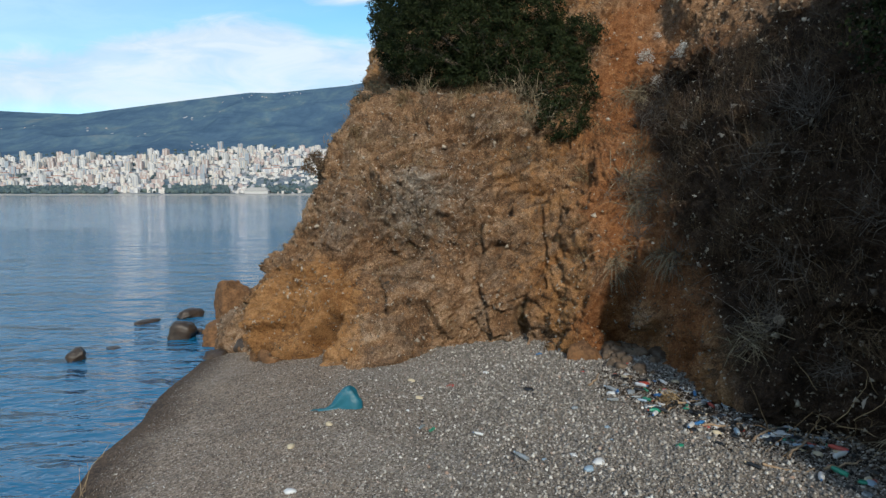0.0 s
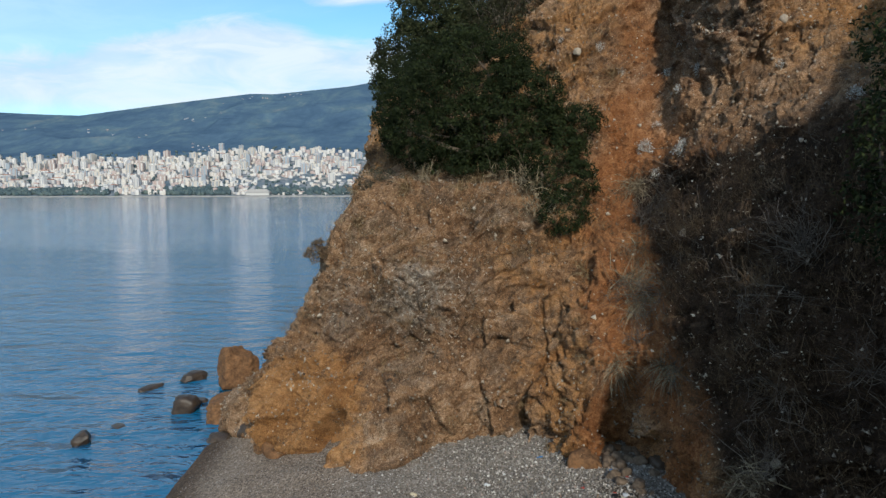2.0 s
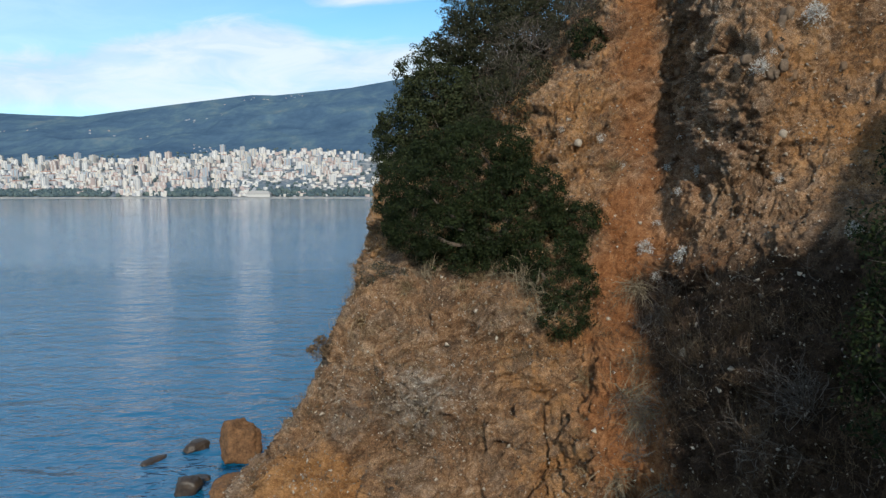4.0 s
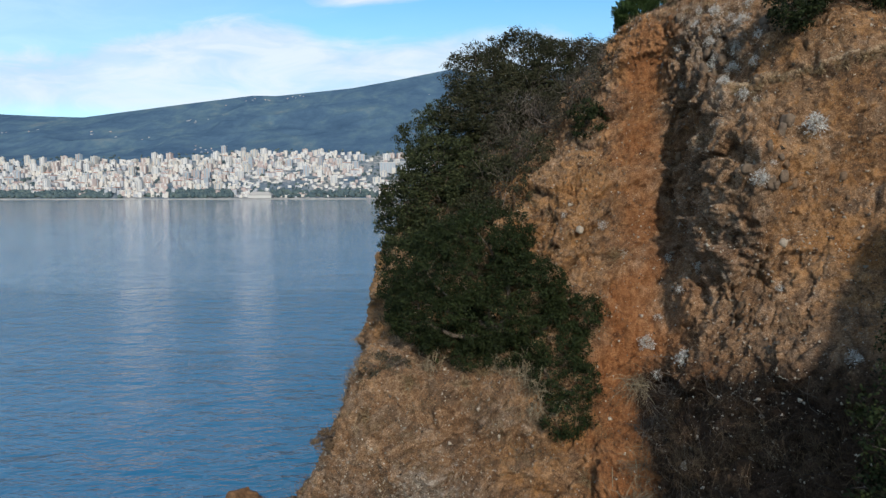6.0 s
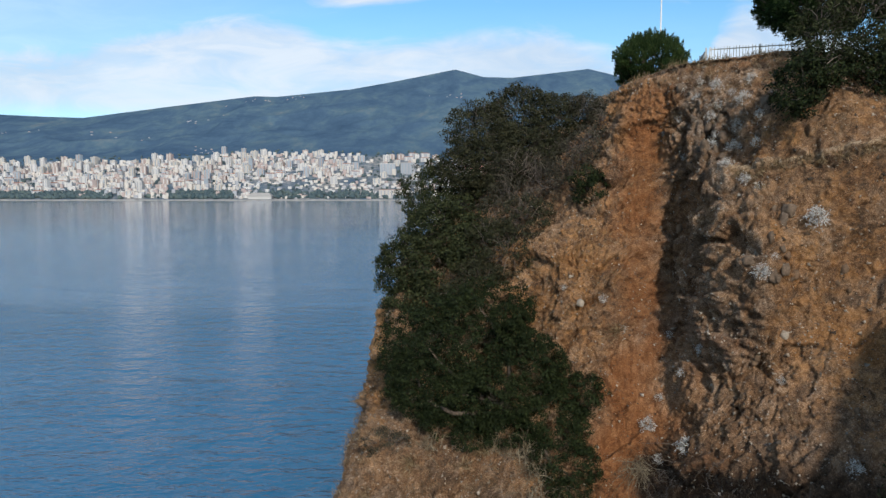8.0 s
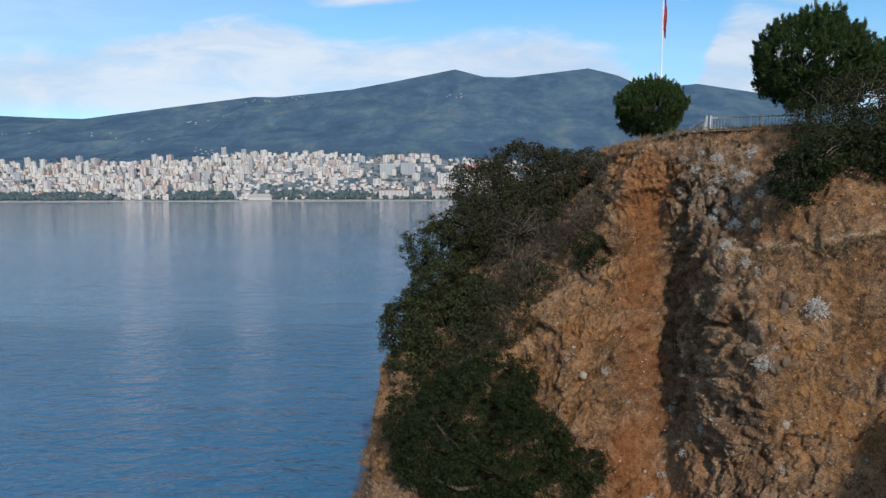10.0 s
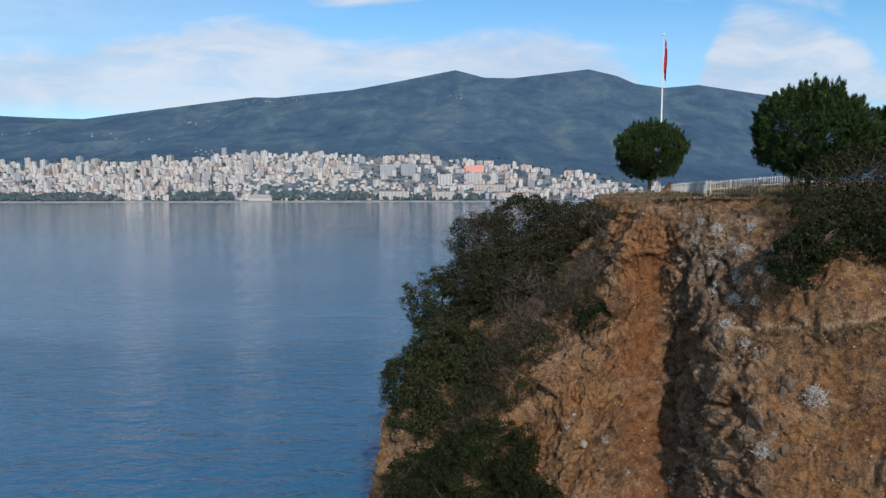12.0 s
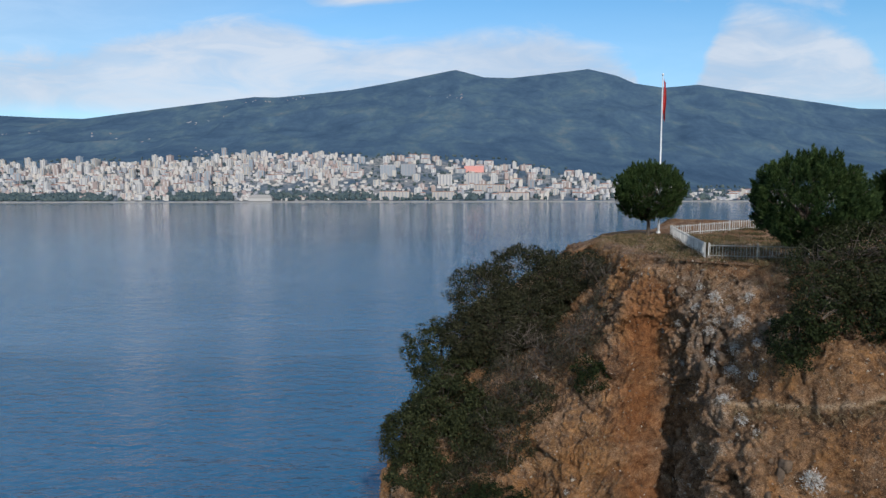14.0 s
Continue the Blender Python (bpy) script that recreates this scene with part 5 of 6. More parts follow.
def scatter(name, at, sizes, turn_seed, material, label, category, shape=BALL1, flat=0.6):
    """Many small stones joined as one ground cover."""
    r = np.random.default_rng(turn_seed)
    v, f = shape
    n = len(at)
    q = r.normal(size=(n, 4))
    q /= np.linalg.norm(q, axis=1, keepdims=True)
    w, x, y, z = q.T
    R = np.stack([np.stack([1 - 2 * (y * y + z * z), 2 * (x * y - w * z), 2 * (x * z + w * y)], 1),
                  np.stack([2 * (x * y + w * z), 1 - 2 * (x * x + z * z), 2 * (y * z - w * x)], 1),
                  np.stack([2 * (x * z - w * y), 2 * (y * z + w * x), 1 - 2 * (x * x + y * y)], 1)], 1)
    s = sizes[:, None] * np.stack([r.uniform(0.7, 1.3, n), r.uniform(0.6, 1.1, n), r.uniform(0.4, 1.0, n) * flat / 0.6], 1)
    pts = (v[None] * (1 + 0.25 * r.normal(size=(n, len(v), 1))).clip(0.6, 1.5)) * s[:, None]
    pts = np.einsum("nij,nkj->nki", R, pts) + at[:, None]
    faces = (f[None] + (np.arange(n) * len(v))[:, None, None]).reshape(-1, f.shape[1])
    return tagged(new(name, mesh_of(name, pts.reshape(-1, 3), faces, material, shade=False)), label, category, kind="stuff")


def tetra():
    v = np.array([(1, 0, -0.5), (-0.5, 0.87, -0.5), (-0.5, -0.87, -0.5), (0.1, 0.1, 0.7), (0.3, -0.5, 0.5)])
    f = np.array([(0, 1, 3), (1, 2, 3), (0, 3, 4), (2, 4, 3), (0, 4, 2), (0, 2, 1)])
    return v, f


OCTA = (np.array([(1, 0, 0), (-1, 0, 0), (0, 1, 0), (0, -1, 0), (0, 0, 1), (0, 0, -1)], float),
        np.array([(0, 2, 4), (2, 1, 4), (1, 3, 4), (3, 0, 4), (2, 0, 5), (1, 2, 5), (3, 1, 5), (0, 3, 5)]))


def build_stones():
    # loose chips over the rock face
    sx, sy, sz = surf[..., 0], surf[..., 1], surf[..., 2]
    area = np.linalg.norm(np.cross(np.gradient(surf, axis=1), np.gradient(surf, axis=0)), axis=2)
    seen = (sy < 46) & (sz > 0.6) & (sx < 24) & (sx > -10) & (sz < 28.2)
    w = area * seen * (0.35 + np.clip(fbm(surf.reshape(-1, 3) * 0.6, 3, 131).reshape(sz.shape) * 2, 0, 1)) * (1 - 0.6 * soil.reshape(sz.shape))
    p, q = face_samples(w, 70000)
    size = 0.022 + 0.050 * rng.random(len(p)) ** 2.5 + 0.09 * (rng.random(len(p)) > 0.988)
    scatter("rock_fragments", p, size, 3, FRAGMENT, "angular brown and grey rock chips on the cliff", "stones", tetra())
    # pale chips broken out of the grey outcrops
    w = area * seen * (grey.reshape(sz.shape) ** 2 * (1 - humus_shade.reshape(sz.shape)) + 0.25)
    w = w + area * seen * 2.2 * np.clip(1 - ((sx + 1.6) / 4.2) ** 2 - ((sz - 7.2) / 2.6) ** 2, 0, 1) * np.clip(fbm(surf.reshape(-1, 3) * 0.8, 3, 133).reshape(sz.shape) * 3, 0, 1)
    p, q = face_samples(w, 9000)
    scatter("pale_chips", p, 0.016 + 0.035 * rng.random(len(p)) ** 3, 4, PALE_CHIP, "whitish stone chips on the grey outcrops", "stones", tetra())
    # shingle: coarse towards the wall, fine at the waterline
    n = 130000
    x = rng.uniform(-9.5, 11.5, n)
    y = rng.uniform(10.0, 25.5, n)
    z = beach_z(x, y)
    coarse = smooth(-7, 3, x)
    keep = (z > 0.12) & (rng.random(n) < 0.45 + 0.55 * coarse)
    x, y, z, coarse = x[keep], y[keep], z[keep], coarse[keep]
    size = (0.010 + 0.016 * coarse) * (0.6 + 1.8 * rng.random(len(x)) ** 4)
    scatter("pebbles", np.stack([x, y, z + size * 0.3], 1), size, 5, PEBBLE, "grey and white rounded pebbles on the beach", "pebbles", OCTA, 0.7)


def pebble_mat():
    m, tr, bsdf, co = start_mat("pebble_stone", 0.8, 0.0, 0.35)
    g = tr.nodes.new("ShaderNodeNewGeometry").outputs["Random Per Island"]
    col = ramp(tr, g, [(0.0, (0.03, 0.027, 0.025)), (0.35, (0.115, 0.10, 0.088)), (0.6, (0.19, 0.17, 0.15)), (0.80, (0.30, 0.28, 0.25)), (0.90, (0.42, 0.40, 0.37)), (0.95, (0.66, 0.64, 0.60)), (1.0, (0.26, 0.15, 0.10))])
    tr.links.new(mixed(tr, 0.25, col, ramp(tr, noise_tex(tr, co, 30, 3), [(0.3, (0.1, 0.09, 0.08)), (0.7, (0.5, 0.47, 0.43))])), bsdf.inputs["Base Color"])
    return m


PEBBLE = pebble_mat()
build_stones()


def plastic(name, col, rough=0.35, clear=0.0):
    m = simple_mat(name, tuple(c * 0.75 for c in col), col, 6, rough, spec=0.5, fine=60)
    if clear:
        m.node_tree.nodes["Principled BSDF"].inputs["Transmission Weight"].default_value = clear
    return m


TEAL = plastic("teal_plastic_film", (0.006, 0.105, 0.155), 0.50)
LITTER = [plastic("white_plastic", (0.58, 0.59, 0.60), 0.45), plastic("pale_blue_plastic", (0.26, 0.36, 0.46), 0.4), plastic("green_plastic", (0.02, 0.22, 0.14), 0.3),
          plastic("black_plastic", (0.012, 0.013, 0.015), 0.35), plastic("blue_plastic", (0.03, 0.14, 0.34), 0.35), plastic("clear_plastic", (0.46, 0.51, 0.55), 0.2, 0.55),
          plastic("red_plastic", (0.38, 0.06, 0.04), 0.45), plastic("cream_foam", (0.52, 0.44, 0.31), 0.9)]
NAMES = ["white", "pale blue", "green", "black", "blue", "clear", "red", "cream"]
DEBRIS = simple_mat("drift_debris", (0.008, 0.007, 0.006), (0.075, 0.052, 0.036), 2.0, 0.8, island=True)
WOOD = simple_mat("driftwood", (0.16, 0.105, 0.065), (0.40, 0.29, 0.19), 5, 0.9, bump=0.5)


def lathe(profile, sides=14):
    """Verts and faces of a turned form round z, from (radius, height) pairs."""
    a = np.arange(sides) * 2 * math.pi / sides
    v = np.concatenate([np.stack([r * np.cos(a), r * np.sin(a), np.full(sides, h)], 1) for r, h in profile])
    f = []
    for i in range(len(profile) - 1):
        for s in range(sides):
            t = (s + 1) % sides
            f.append((i * sides + s, i * sides + t, (i + 1) * sides + t, (i + 1) * sides + s))
    return v, np.array(f)


BOTTLE = lathe([(0.001, 0), (0.036, 0.002), (0.042, 0.02), (0.042, 0.09), (0.039, 0.11), (0.042, 0.13), (0.042, 0.20), (0.030, 0.245), (0.014, 0.275), (0.013, 0.295), (0.001, 0.295)])
CAP = lathe([(0.001, 0.286), (0.0165, 0.286), (0.0165, 0.312), (0.014, 0.315), (0.001, 0.315)])


def bottle(x, y, colour, turn, scale=1.0):
    """A lying, slightly crushed drink bottle with its cap."""
    ob = empty("plastic_bottle", (x, y, float(beach_z(np.array([x]), np.array([y]))[0]) + 0.045 * scale), "crushed " + NAMES[colour] + " plastic bottle lying on the pebbles", "bottle", "litter on the beach")
    ob.matrix_basis = pose(*ob.matrix_basis.translation, 84, 8, turn)
    v = BOTTLE[0] * scale
    v = v * (1 + 0.10 * vnoise(v * 22 + x, 4)[:, None] * np.array((1, 1, 0)))
    body = piece("body", mesh_of("body", v, BOTTLE[1], LITTER[colour]), ob)
    piece("cap", mesh_of("cap", CAP[0] * scale, CAP[1], LITTER[(colour + 4) % 8 if colour else 4]), body, "coloured screw cap")
    return ob


def crumpled(name, x, y, size, material, label, category, seed, thick=0.5, turn=0.0, sink=0.25):
    """Film or foam litter: a squashed ball with sharp folds."""
    v, f = BALL5 if max(size) > 0.4 else BALL2
    r = 1 + 0.42 * fbm(v * 1.7 + seed * 1.3, 4, seed, ridged=True) + 0.25 * vnoise(v * 1.1 + seed, seed)
    p = v * r[:, None] * np.array(size)
    p[:, 2] = np.maximum(p[:, 2], -size[2] * 0.6)
    ob = new(name, mesh_of(name, p, f, material, shade=max(size) > 0.4))
    ob.matrix_basis = pose(x, y, float(beach_z(np.array([x]), np.array([y]))[0]) + size[2] * (0.6 - sink), 0, 0, turn)
    return tagged(ob, label, category, "litter on the beach")


# blocks of bedrock standing out of the rib and the slope beside it
crag = random.Random(77)
for k in range(64):
    if k < 40:
        z = crag.uniform(18.5, 26.8)
        x = 11.0 + 0.13 * (z - 19) + crag.gauss(0, 0.75)
    else:
        x, z = crag.uniform(10.5, 16.5), crag.uniform(13.5, 24.5)
    p, q = on_cliff(x, z)
    s = crag.uniform(0.10, 0.24) * (1.0 if k < 40 else 0.7)
    rock("cliff_block", p - q * s * 0.25, (s, s * crag.uniform(0.7, 1.0), s * crag.uniform(0.9, 1.7)), CRAG_GREY if k < 40 else CRAG_BROWN, 200 + k,
         "jagged grey-brown rock block in the cliff rib" if k < 40 else "brown rock block in the dry slope", "rock", "rock blocks in the cliff", crag.uniform(0, 360), facet=1.0, square_up=0.3)


def teal_bag():
    """A torn teal refuse bag: a full heap at one end, a flat drawn-out skirt at the other."""
    n = 90
    u, v = np.meshgrid(np.linspace(0, 1, n), np.linspace(-1, 1, n))
    half = (0.07 + 0.30 * np.exp(-((u - 0.76) / 0.30) ** 2)) * np.sqrt(np.clip((1.0 - u) * 9, 0.02, 1))
    x = -0.72 + 1.22 * u + 0.08 * np.sin(v * 5)
    y = v * half + 0.22 * (1 - u) - 0.05
    h = (0.05 + 0.50 * np.exp(-((u - 0.76) / 0.24) ** 2)) * np.clip((1.0 - u) * 9, 0, 1) ** 0.5 * np.sqrt(np.clip(1 - v ** 2, 0, 1))
    q = np.stack([x, y, h], -1).reshape(-1, 3)
    fold = 0.06 * fbm(q * np.array((3, 7, 3)), 4, 12, ridged=True).reshape(h.shape) + 0.02 * fbm(q * 16, 2, 13).reshape(h.shape)
    z = h + fold * np.clip(h * 8, 0.15, 1)
    me = mesh_of("teal_bag", np.stack([x, y, z], -1).reshape(-1, 3), grid_faces(n, n), TEAL)
    ob = new("refuse_bag", me)
    bx_, by_ = -2.75, 16.45
    ob.matrix_basis = pose(bx_, by_, float(beach_z(np.array([bx_]), np.array([by_]))[0]) - 0.02, 0, 0, 34)
    tagged(ob, "crumpled teal plastic refuse bag on the pebbles", "bag")


teal_bag()
lit = random.Random(11)


def build_litter():
    spots = []
    # strewn singly over the shingle
    for x, y, c, kind in [(-0.55, 15.3, 3, "f"), (-0.35, 14.6, 2, "b"), (-0.5, 15.0, 5, "b"), (-3.1, 12.2, 0, "f"), (-0.95, 16.0, 0, "f"), (2.35, 17.0, 3, "f"), (2.4, 16.6, 3, "f"),
                          (2.75, 13.0, 0, "f"), (3.15, 12.5, 0, "f"), (2.9, 12.3, 1, "f"), (3.75, 13.6, 1, "f"), (3.8, 14.3, 1, "f"), (2.1, 12.9, 1, "f"), (1.75, 12.8, 5, "b"), (5.0, 13.0, 2, "f"),
                          (1.3, 18.9, 0, "f"), (3.1, 20.6, 4, "b"), (-1.0, 18.6, 7, "f"), (-0.7, 17.0, 7, "f"), (0.2, 18.0, 6, "f"), (4.2, 18.3, 6, "f"), (5.6, 18.8, 6, "f"), (5.3, 19.4, 4, "f"),
                          (-3.6, 14.3, 7, "f"), (-2.9, 15.4, 7, "f"), (0.9, 14.2, 0, "b"), (3.3, 15.5, 5, "f"), (1.9, 19.7, 0, "f")]:
        spots.append((x, y, c, kind, 1.0))
    # the drift line of refuse along the foot of the shore wall
    for k in range(180):
        t = lit.random()
        x = 4.9 + 3.3 * t + lit.gauss(0, 0.40)
        y = 17.4 - 6.0 * t + lit.gauss(-0.35, 0.85)
        spots.append((x, y, lit.choice([0, 0, 1, 2, 3, 3, 3, 3, 4, 5, 5, 6, 7, 5, 3]), lit.choice("bbfff"), 1.0))
    for k, (x, y, c, kind, s) in enumerate(spots):
        turn = lit.uniform(0, 360)
        if kind == "b":
            bottle(x, y, c, turn, lit.choice([0.8, 1.0, 1.25]))
        elif c == 7:
            crumpled("foam_piece", x, y, (0.10, 0.07, 0.05), LITTER[7], "broken cream foam piece on the pebbles", "foam", k, turn=turn)
        else:
            a = lit.uniform(0.05, 0.14)
            crumpled("plastic_scrap", x, y, (a, a * 0.7, a * lit.uniform(0.2, 0.45)), LITTER[c], "crumpled " + NAMES[c] + " plastic scrap on the pebbles", "litter", k, turn=turn)
    # dark weed, bark and twig ends washed up between the litter
    n = 9000
    t = rng.random(n)
    x = 4.9 + 3.6 * t + rng.normal(size=n) * 0.45
    y = 17.4 - 6.3 * t + rng.normal(size=n) * 0.65
    z = beach_z(x, y)
    size = 0.018 + 0.035 * rng.random(n) ** 2
    scatter("drift_debris", np.stack([x, y, z + size * 0.3], 1), size, 8, DEBRIS, "dark washed-up weed, bark and twig ends", "debris", tetra())
    # a ball of dry straw, and driftwood
    at = rng.normal(size=(300, 3)) * 0.10
    ob = empty("straw_ball", (5.6, 15.3, float(beach_z(np.array([5.6]), np.array([15.3]))[0]) + 0.12), "tangled ball of dry straw on the pebbles", "straw")
    tagged(piece("blade_clump", blades(at, unit(rng.normal(size=(300, 3))), 0.25, 0.008, STRAW, "blade_clump"), ob), kind="stuff")
    for k, (x, y, l, turn) in enumerate([(6.5, 13.0, 1.3, 24), (5.8, 13.8, 0.9, -10), (6.8, 12.2, 1.4, 32), (5.6, 15.2, 0.9, 5), (5.2, 14.7, 0.7, 40), (6.2, 12.0, 0.9, -30), (7.2, 11.6, 1.0, 12), (4.0, 16.9, 0.8, 55)]):
        V, F = tubes([limb((0, 0, 0), (l, 0.05, 0.08), 0.03, 0.012, 0.06, 7)], 7)
        ob = new("driftwood_stick", mesh_of("driftwood_stick", V, F, WOOD))
        ob.matrix_basis = pose(x, y, float(beach_z(np.array([x]), np.array([y]))[0]) + 0.05, 0, 0, turn)
        tagged(ob, "bleached driftwood stick among the litter", "stick", "driftwood sticks")
    # dead canes that lean out of the wall, and two at the waterline
    paths = []
    ob = empty("dead_canes", (8.3, 12.9, 1.7), "dead straw-coloured canes leaning from the shore wall", "canes")
    for k in range(34):
        a = np.array((rng.normal() * 0.5, rng.normal() * 0.4, rng.uniform(-0.4, 0.7)))
        paths.append(limb(a, a + unit(np.array((-0.9, -0.35, 0.25)) + 0.55 * rng.normal(size=3)) * rng.uniform(0.8, 1.8), 0.012, 0.005, 0.08, 5))
    V, F = tubes(paths, 4)
    tagged(piece("cane_clump", mesh_of("cane_clump", V, F, STRAW), ob), kind="stuff")
    ob = empty("water_edge_stalks", (-8.2, 13.6, 0.1), "thin dry stalks at the water's edge", "stalks")
    V, F = tubes([limb((0, 0, 0), (0.15, 0.2, 0.7), 0.008, 0.004, 0.1), limb((0, 0, 0), (0.45, 0.5, 1.0), 0.008, 0.004, 0.05), limb((0.1, 0, 0), (-0.1, 0.3, 0.6), 0.008, 0.004, 0.1)], 4)
    tagged(piece("stalk_clump", mesh_of("stalk_clump", V, F, STRAW), ob), kind="stuff")


build_litter()
# ---- clifftop: fence and flag ----
WHITE_PAINT = simple_mat("weathered_white_paint", (0.42, 0.42, 0.41), (0.62, 0.62, 0.60), 2.0, 0.6, bump=0.15, rand=True)
FLAG_RED = simple_mat("red_cloth", (0.36, 0.030, 0.030), (0.54, 0.055, 0.052), 3.0, 0.85)
POLE_METAL = simple_mat("painted_pole", (0.60, 0.60, 0.60), (0.76, 0.76, 0.75), 3.0, 0.4, 0.2)


def box_bm(sx, sy, sz, bevel=0.006):
    bm = bmesh.new()
    bmesh.ops.create_cube(bm, size=1.0)
    bmesh.ops.scale(bm, vec=(sx, sy, sz), verts=bm.verts)
    bmesh.ops.translate(bm, vec=(0, 0, sz / 2), verts=bm.verts)
    bmesh.ops.bevel(bm, geom=bm.edges[:], offset=bevel, segments=1, affect="EDGES")
    return bm


def shared(name, bm, material):
    me = bpy.data.meshes.new(name)
    bm.to_mesh(me)
    bm.free()
    me.materials.append(material)
    return me


# railing grey: dirt and weathering, with the shade it stands in added to the colour
GREY_STEEL = simple_mat("weathered_shaded_steel", (0.26, 0.255, 0.23), (0.44, 0.43, 0.39), 2.0, 0.6, 0.3, rand=True)
PICKET = shared("picket", box_bm(0.040, 0.022, 0.84), WHITE_PAINT)
THIN_PICKET = shared("picket", box_bm(0.022, 0.022, 0.84, 0.004), GREY_STEEL)
POST = shared("post", box_bm(0.055, 0.055, 1.0, 0.008), WHITE_PAINT)


def top_z(x, y):
    """Height of the clifftop ground under a point."""
    k = np.where(surf[..., 2] > 24, (surf[..., 0] - x) ** 2 + (surf[..., 1] - y) ** 2, 1e9)
    j = np.unravel_index(np.argmin(k), k.shape)
    return float(surf[j][2])


def fence(a, b, label, step=0.165, picket=None, paint=None):
    """A picket fence run from a to b: posts, two rails, pickets."""
    a, b = Vector(a), Vector(b)
    length = (b - a).length
    turn = math.degrees(math.atan2(b.y - a.y, b.x - a.x))
    za, zb = top_z(a.x, a.y), top_z(b.x, b.y)
    ob = empty("picket_fence", (a.x, a.y, za - 0.12), label, "fence", "fences on the clifftop", turn)
    rise = (zb - za) / length
    for h in (0.26, 0.76):
        bm = box_bm(length, 0.03, 0.045)
        bmesh.ops.translate(bm, vec=(length / 2, 0.035, h), verts=bm.verts)
        for v in bm.verts:
            v.co.z += v.co.x * rise
        part("rail", bm, paint or WHITE_PAINT, ob)
    n = max(2, round(length / 2.0) + 1)
    for k in range(n):
        x = length * k / (n - 1)
        p = piece("post", POST, ob)
        p.matrix_basis = pose(x, 0.05, x * rise - 0.08, 0, lit.gauss(0, 1.2), 0)
    for k in range(int(length / step)):
        x = step * (k + 0.5)
        p = piece("picket", picket or PICKET, ob)
        p.matrix_basis = pose(x, 0, x * rise + 0.04 + lit.gauss(0, 0.012), 0, lit.gauss(0, 1.6), 0)
    return ob


fence((12.75, 31.9), (17.0, 30.6), "thin grey steel railing at the cliff edge", 0.14, THIN_PICKET, GREY_STEEL)
fence((12.7, 32.1), (16.5, 47.2), "long white picket fence along the clifftop edge")
fence((16.6, 47.3), (27.0, 46.6), "white picket fence at the back of the clifftop")

pole = empty("flagpole", (16.3, 49.4, top_z(16.3, 49.4) - 0.1), "tall white flagpole with a red flag hanging limp", "flagpole")
V, F = lathe([(0.001, 0), (0.16, 0), (0.16, 0.25), (0.09, 0.26), (0.08, 1.0), (0.04, 12.2), (0.001, 12.2)], 12)
shaft = piece("shaft", mesh_of("shaft", V, F, POLE_METAL), pole)
V, F = lathe([(0.001, 12.16), (0.06, 12.20), (0.085, 12.28), (0.06, 12.36), (0.001, 12.4)], 12)
piece("finial", mesh_of("finial", V, F, POLE_METAL), shaft, "round pole cap")
# the flag hangs in folds beside the shaft
fu, fv = np.meshgrid(np.linspace(0, 1, 30), np.linspace(0, 1, 40))
fx = 0.08 + 0.22 * fu * (1 - 0.35 * fv) + 0.03 * np.sin(fv * 6)
fy = 0.16 * np.sin(fu * 9 + fv * 2.0) * fu
fz = 12.0 - 2.6 * fv - 0.75 * fu ** 1.3
piece("flag", mesh_of("flag", np.stack([fx, fy, fz], -1).reshape(-1, 3), grid_faces(30, 40), FLAG_RED), pole, "limp red cloth flag")
# ---- the town across the bay ----
def facade_mat(name, wall, dark):
    """Rendered walls with rows of windows, too far off to tell singly."""
    m, tr, bsdf, co = start_mat(name, 0.9, 0.0, 0.2)
    br = tr.nodes.new("ShaderNodeTexBrick")
    br.offset = 0.0
    br.inputs["Scale"].default_value = 1.0
    br.inputs["Brick Width"].default_value, br.inputs["Row Height"].default_value = 4.2, 3.1
    br.inputs["Mortar Size"].default_value = 0.85
    br.inputs["Mortar Smooth"].default_value = 0.2
    mp = tr.nodes.new("ShaderNodeMapping")
    mp.inputs["Rotation"].default_value = (radians(90), 0, 0)
    tr.links.new(co, mp.inputs[0])
    tr.links.new(mp.outputs[0], br.inputs["Vector"])
    rnd = tr.nodes.new("ShaderNodeObjectInfo").outputs["Random"]
    tone = mixed(tr, rnd, wall, tuple(c * 0.72 for c in wall))
    br.inputs["Color1"].default_value = br.inputs["Color2"].default_value = (*dark, 1)
    tr.links.new(tone, br.inputs["Mortar"])
    tr.links.new(br.outputs["Color"], bsdf.inputs["Base Color"])
    return m


# second tone: windows, lightened so that haze is part of their colour
FACADES = [facade_mat("white_facade", (0.62, 0.60, 0.58), (0.41, 0.405, 0.415)), facade_mat("cream_facade", (0.57, 0.525, 0.475), (0.38, 0.36, 0.35)),
           facade_mat("pink_facade", (0.42, 0.335, 0.31), (0.29, 0.25, 0.25)), facade_mat("grey_facade", (0.39, 0.40, 0.43), (0.28, 0.295, 0.325)),
           facade_mat("blue_facade", (0.33, 0.38, 0.43), (0.24, 0.275, 0.325))]
FACADE_NAMES = ["white", "cream", "pinkish", "grey", "pale blue"]
ROOF_TILE = simple_mat("roof_tiles", (0.24, 0.115, 0.080), (0.40, 0.22, 0.165), 0.2, 0.9, rand=True)
ROOF_FLAT = simple_mat("roof_concrete", (0.30, 0.29, 0.28), (0.52, 0.50, 0.48), 0.2, 0.9, rand=True)


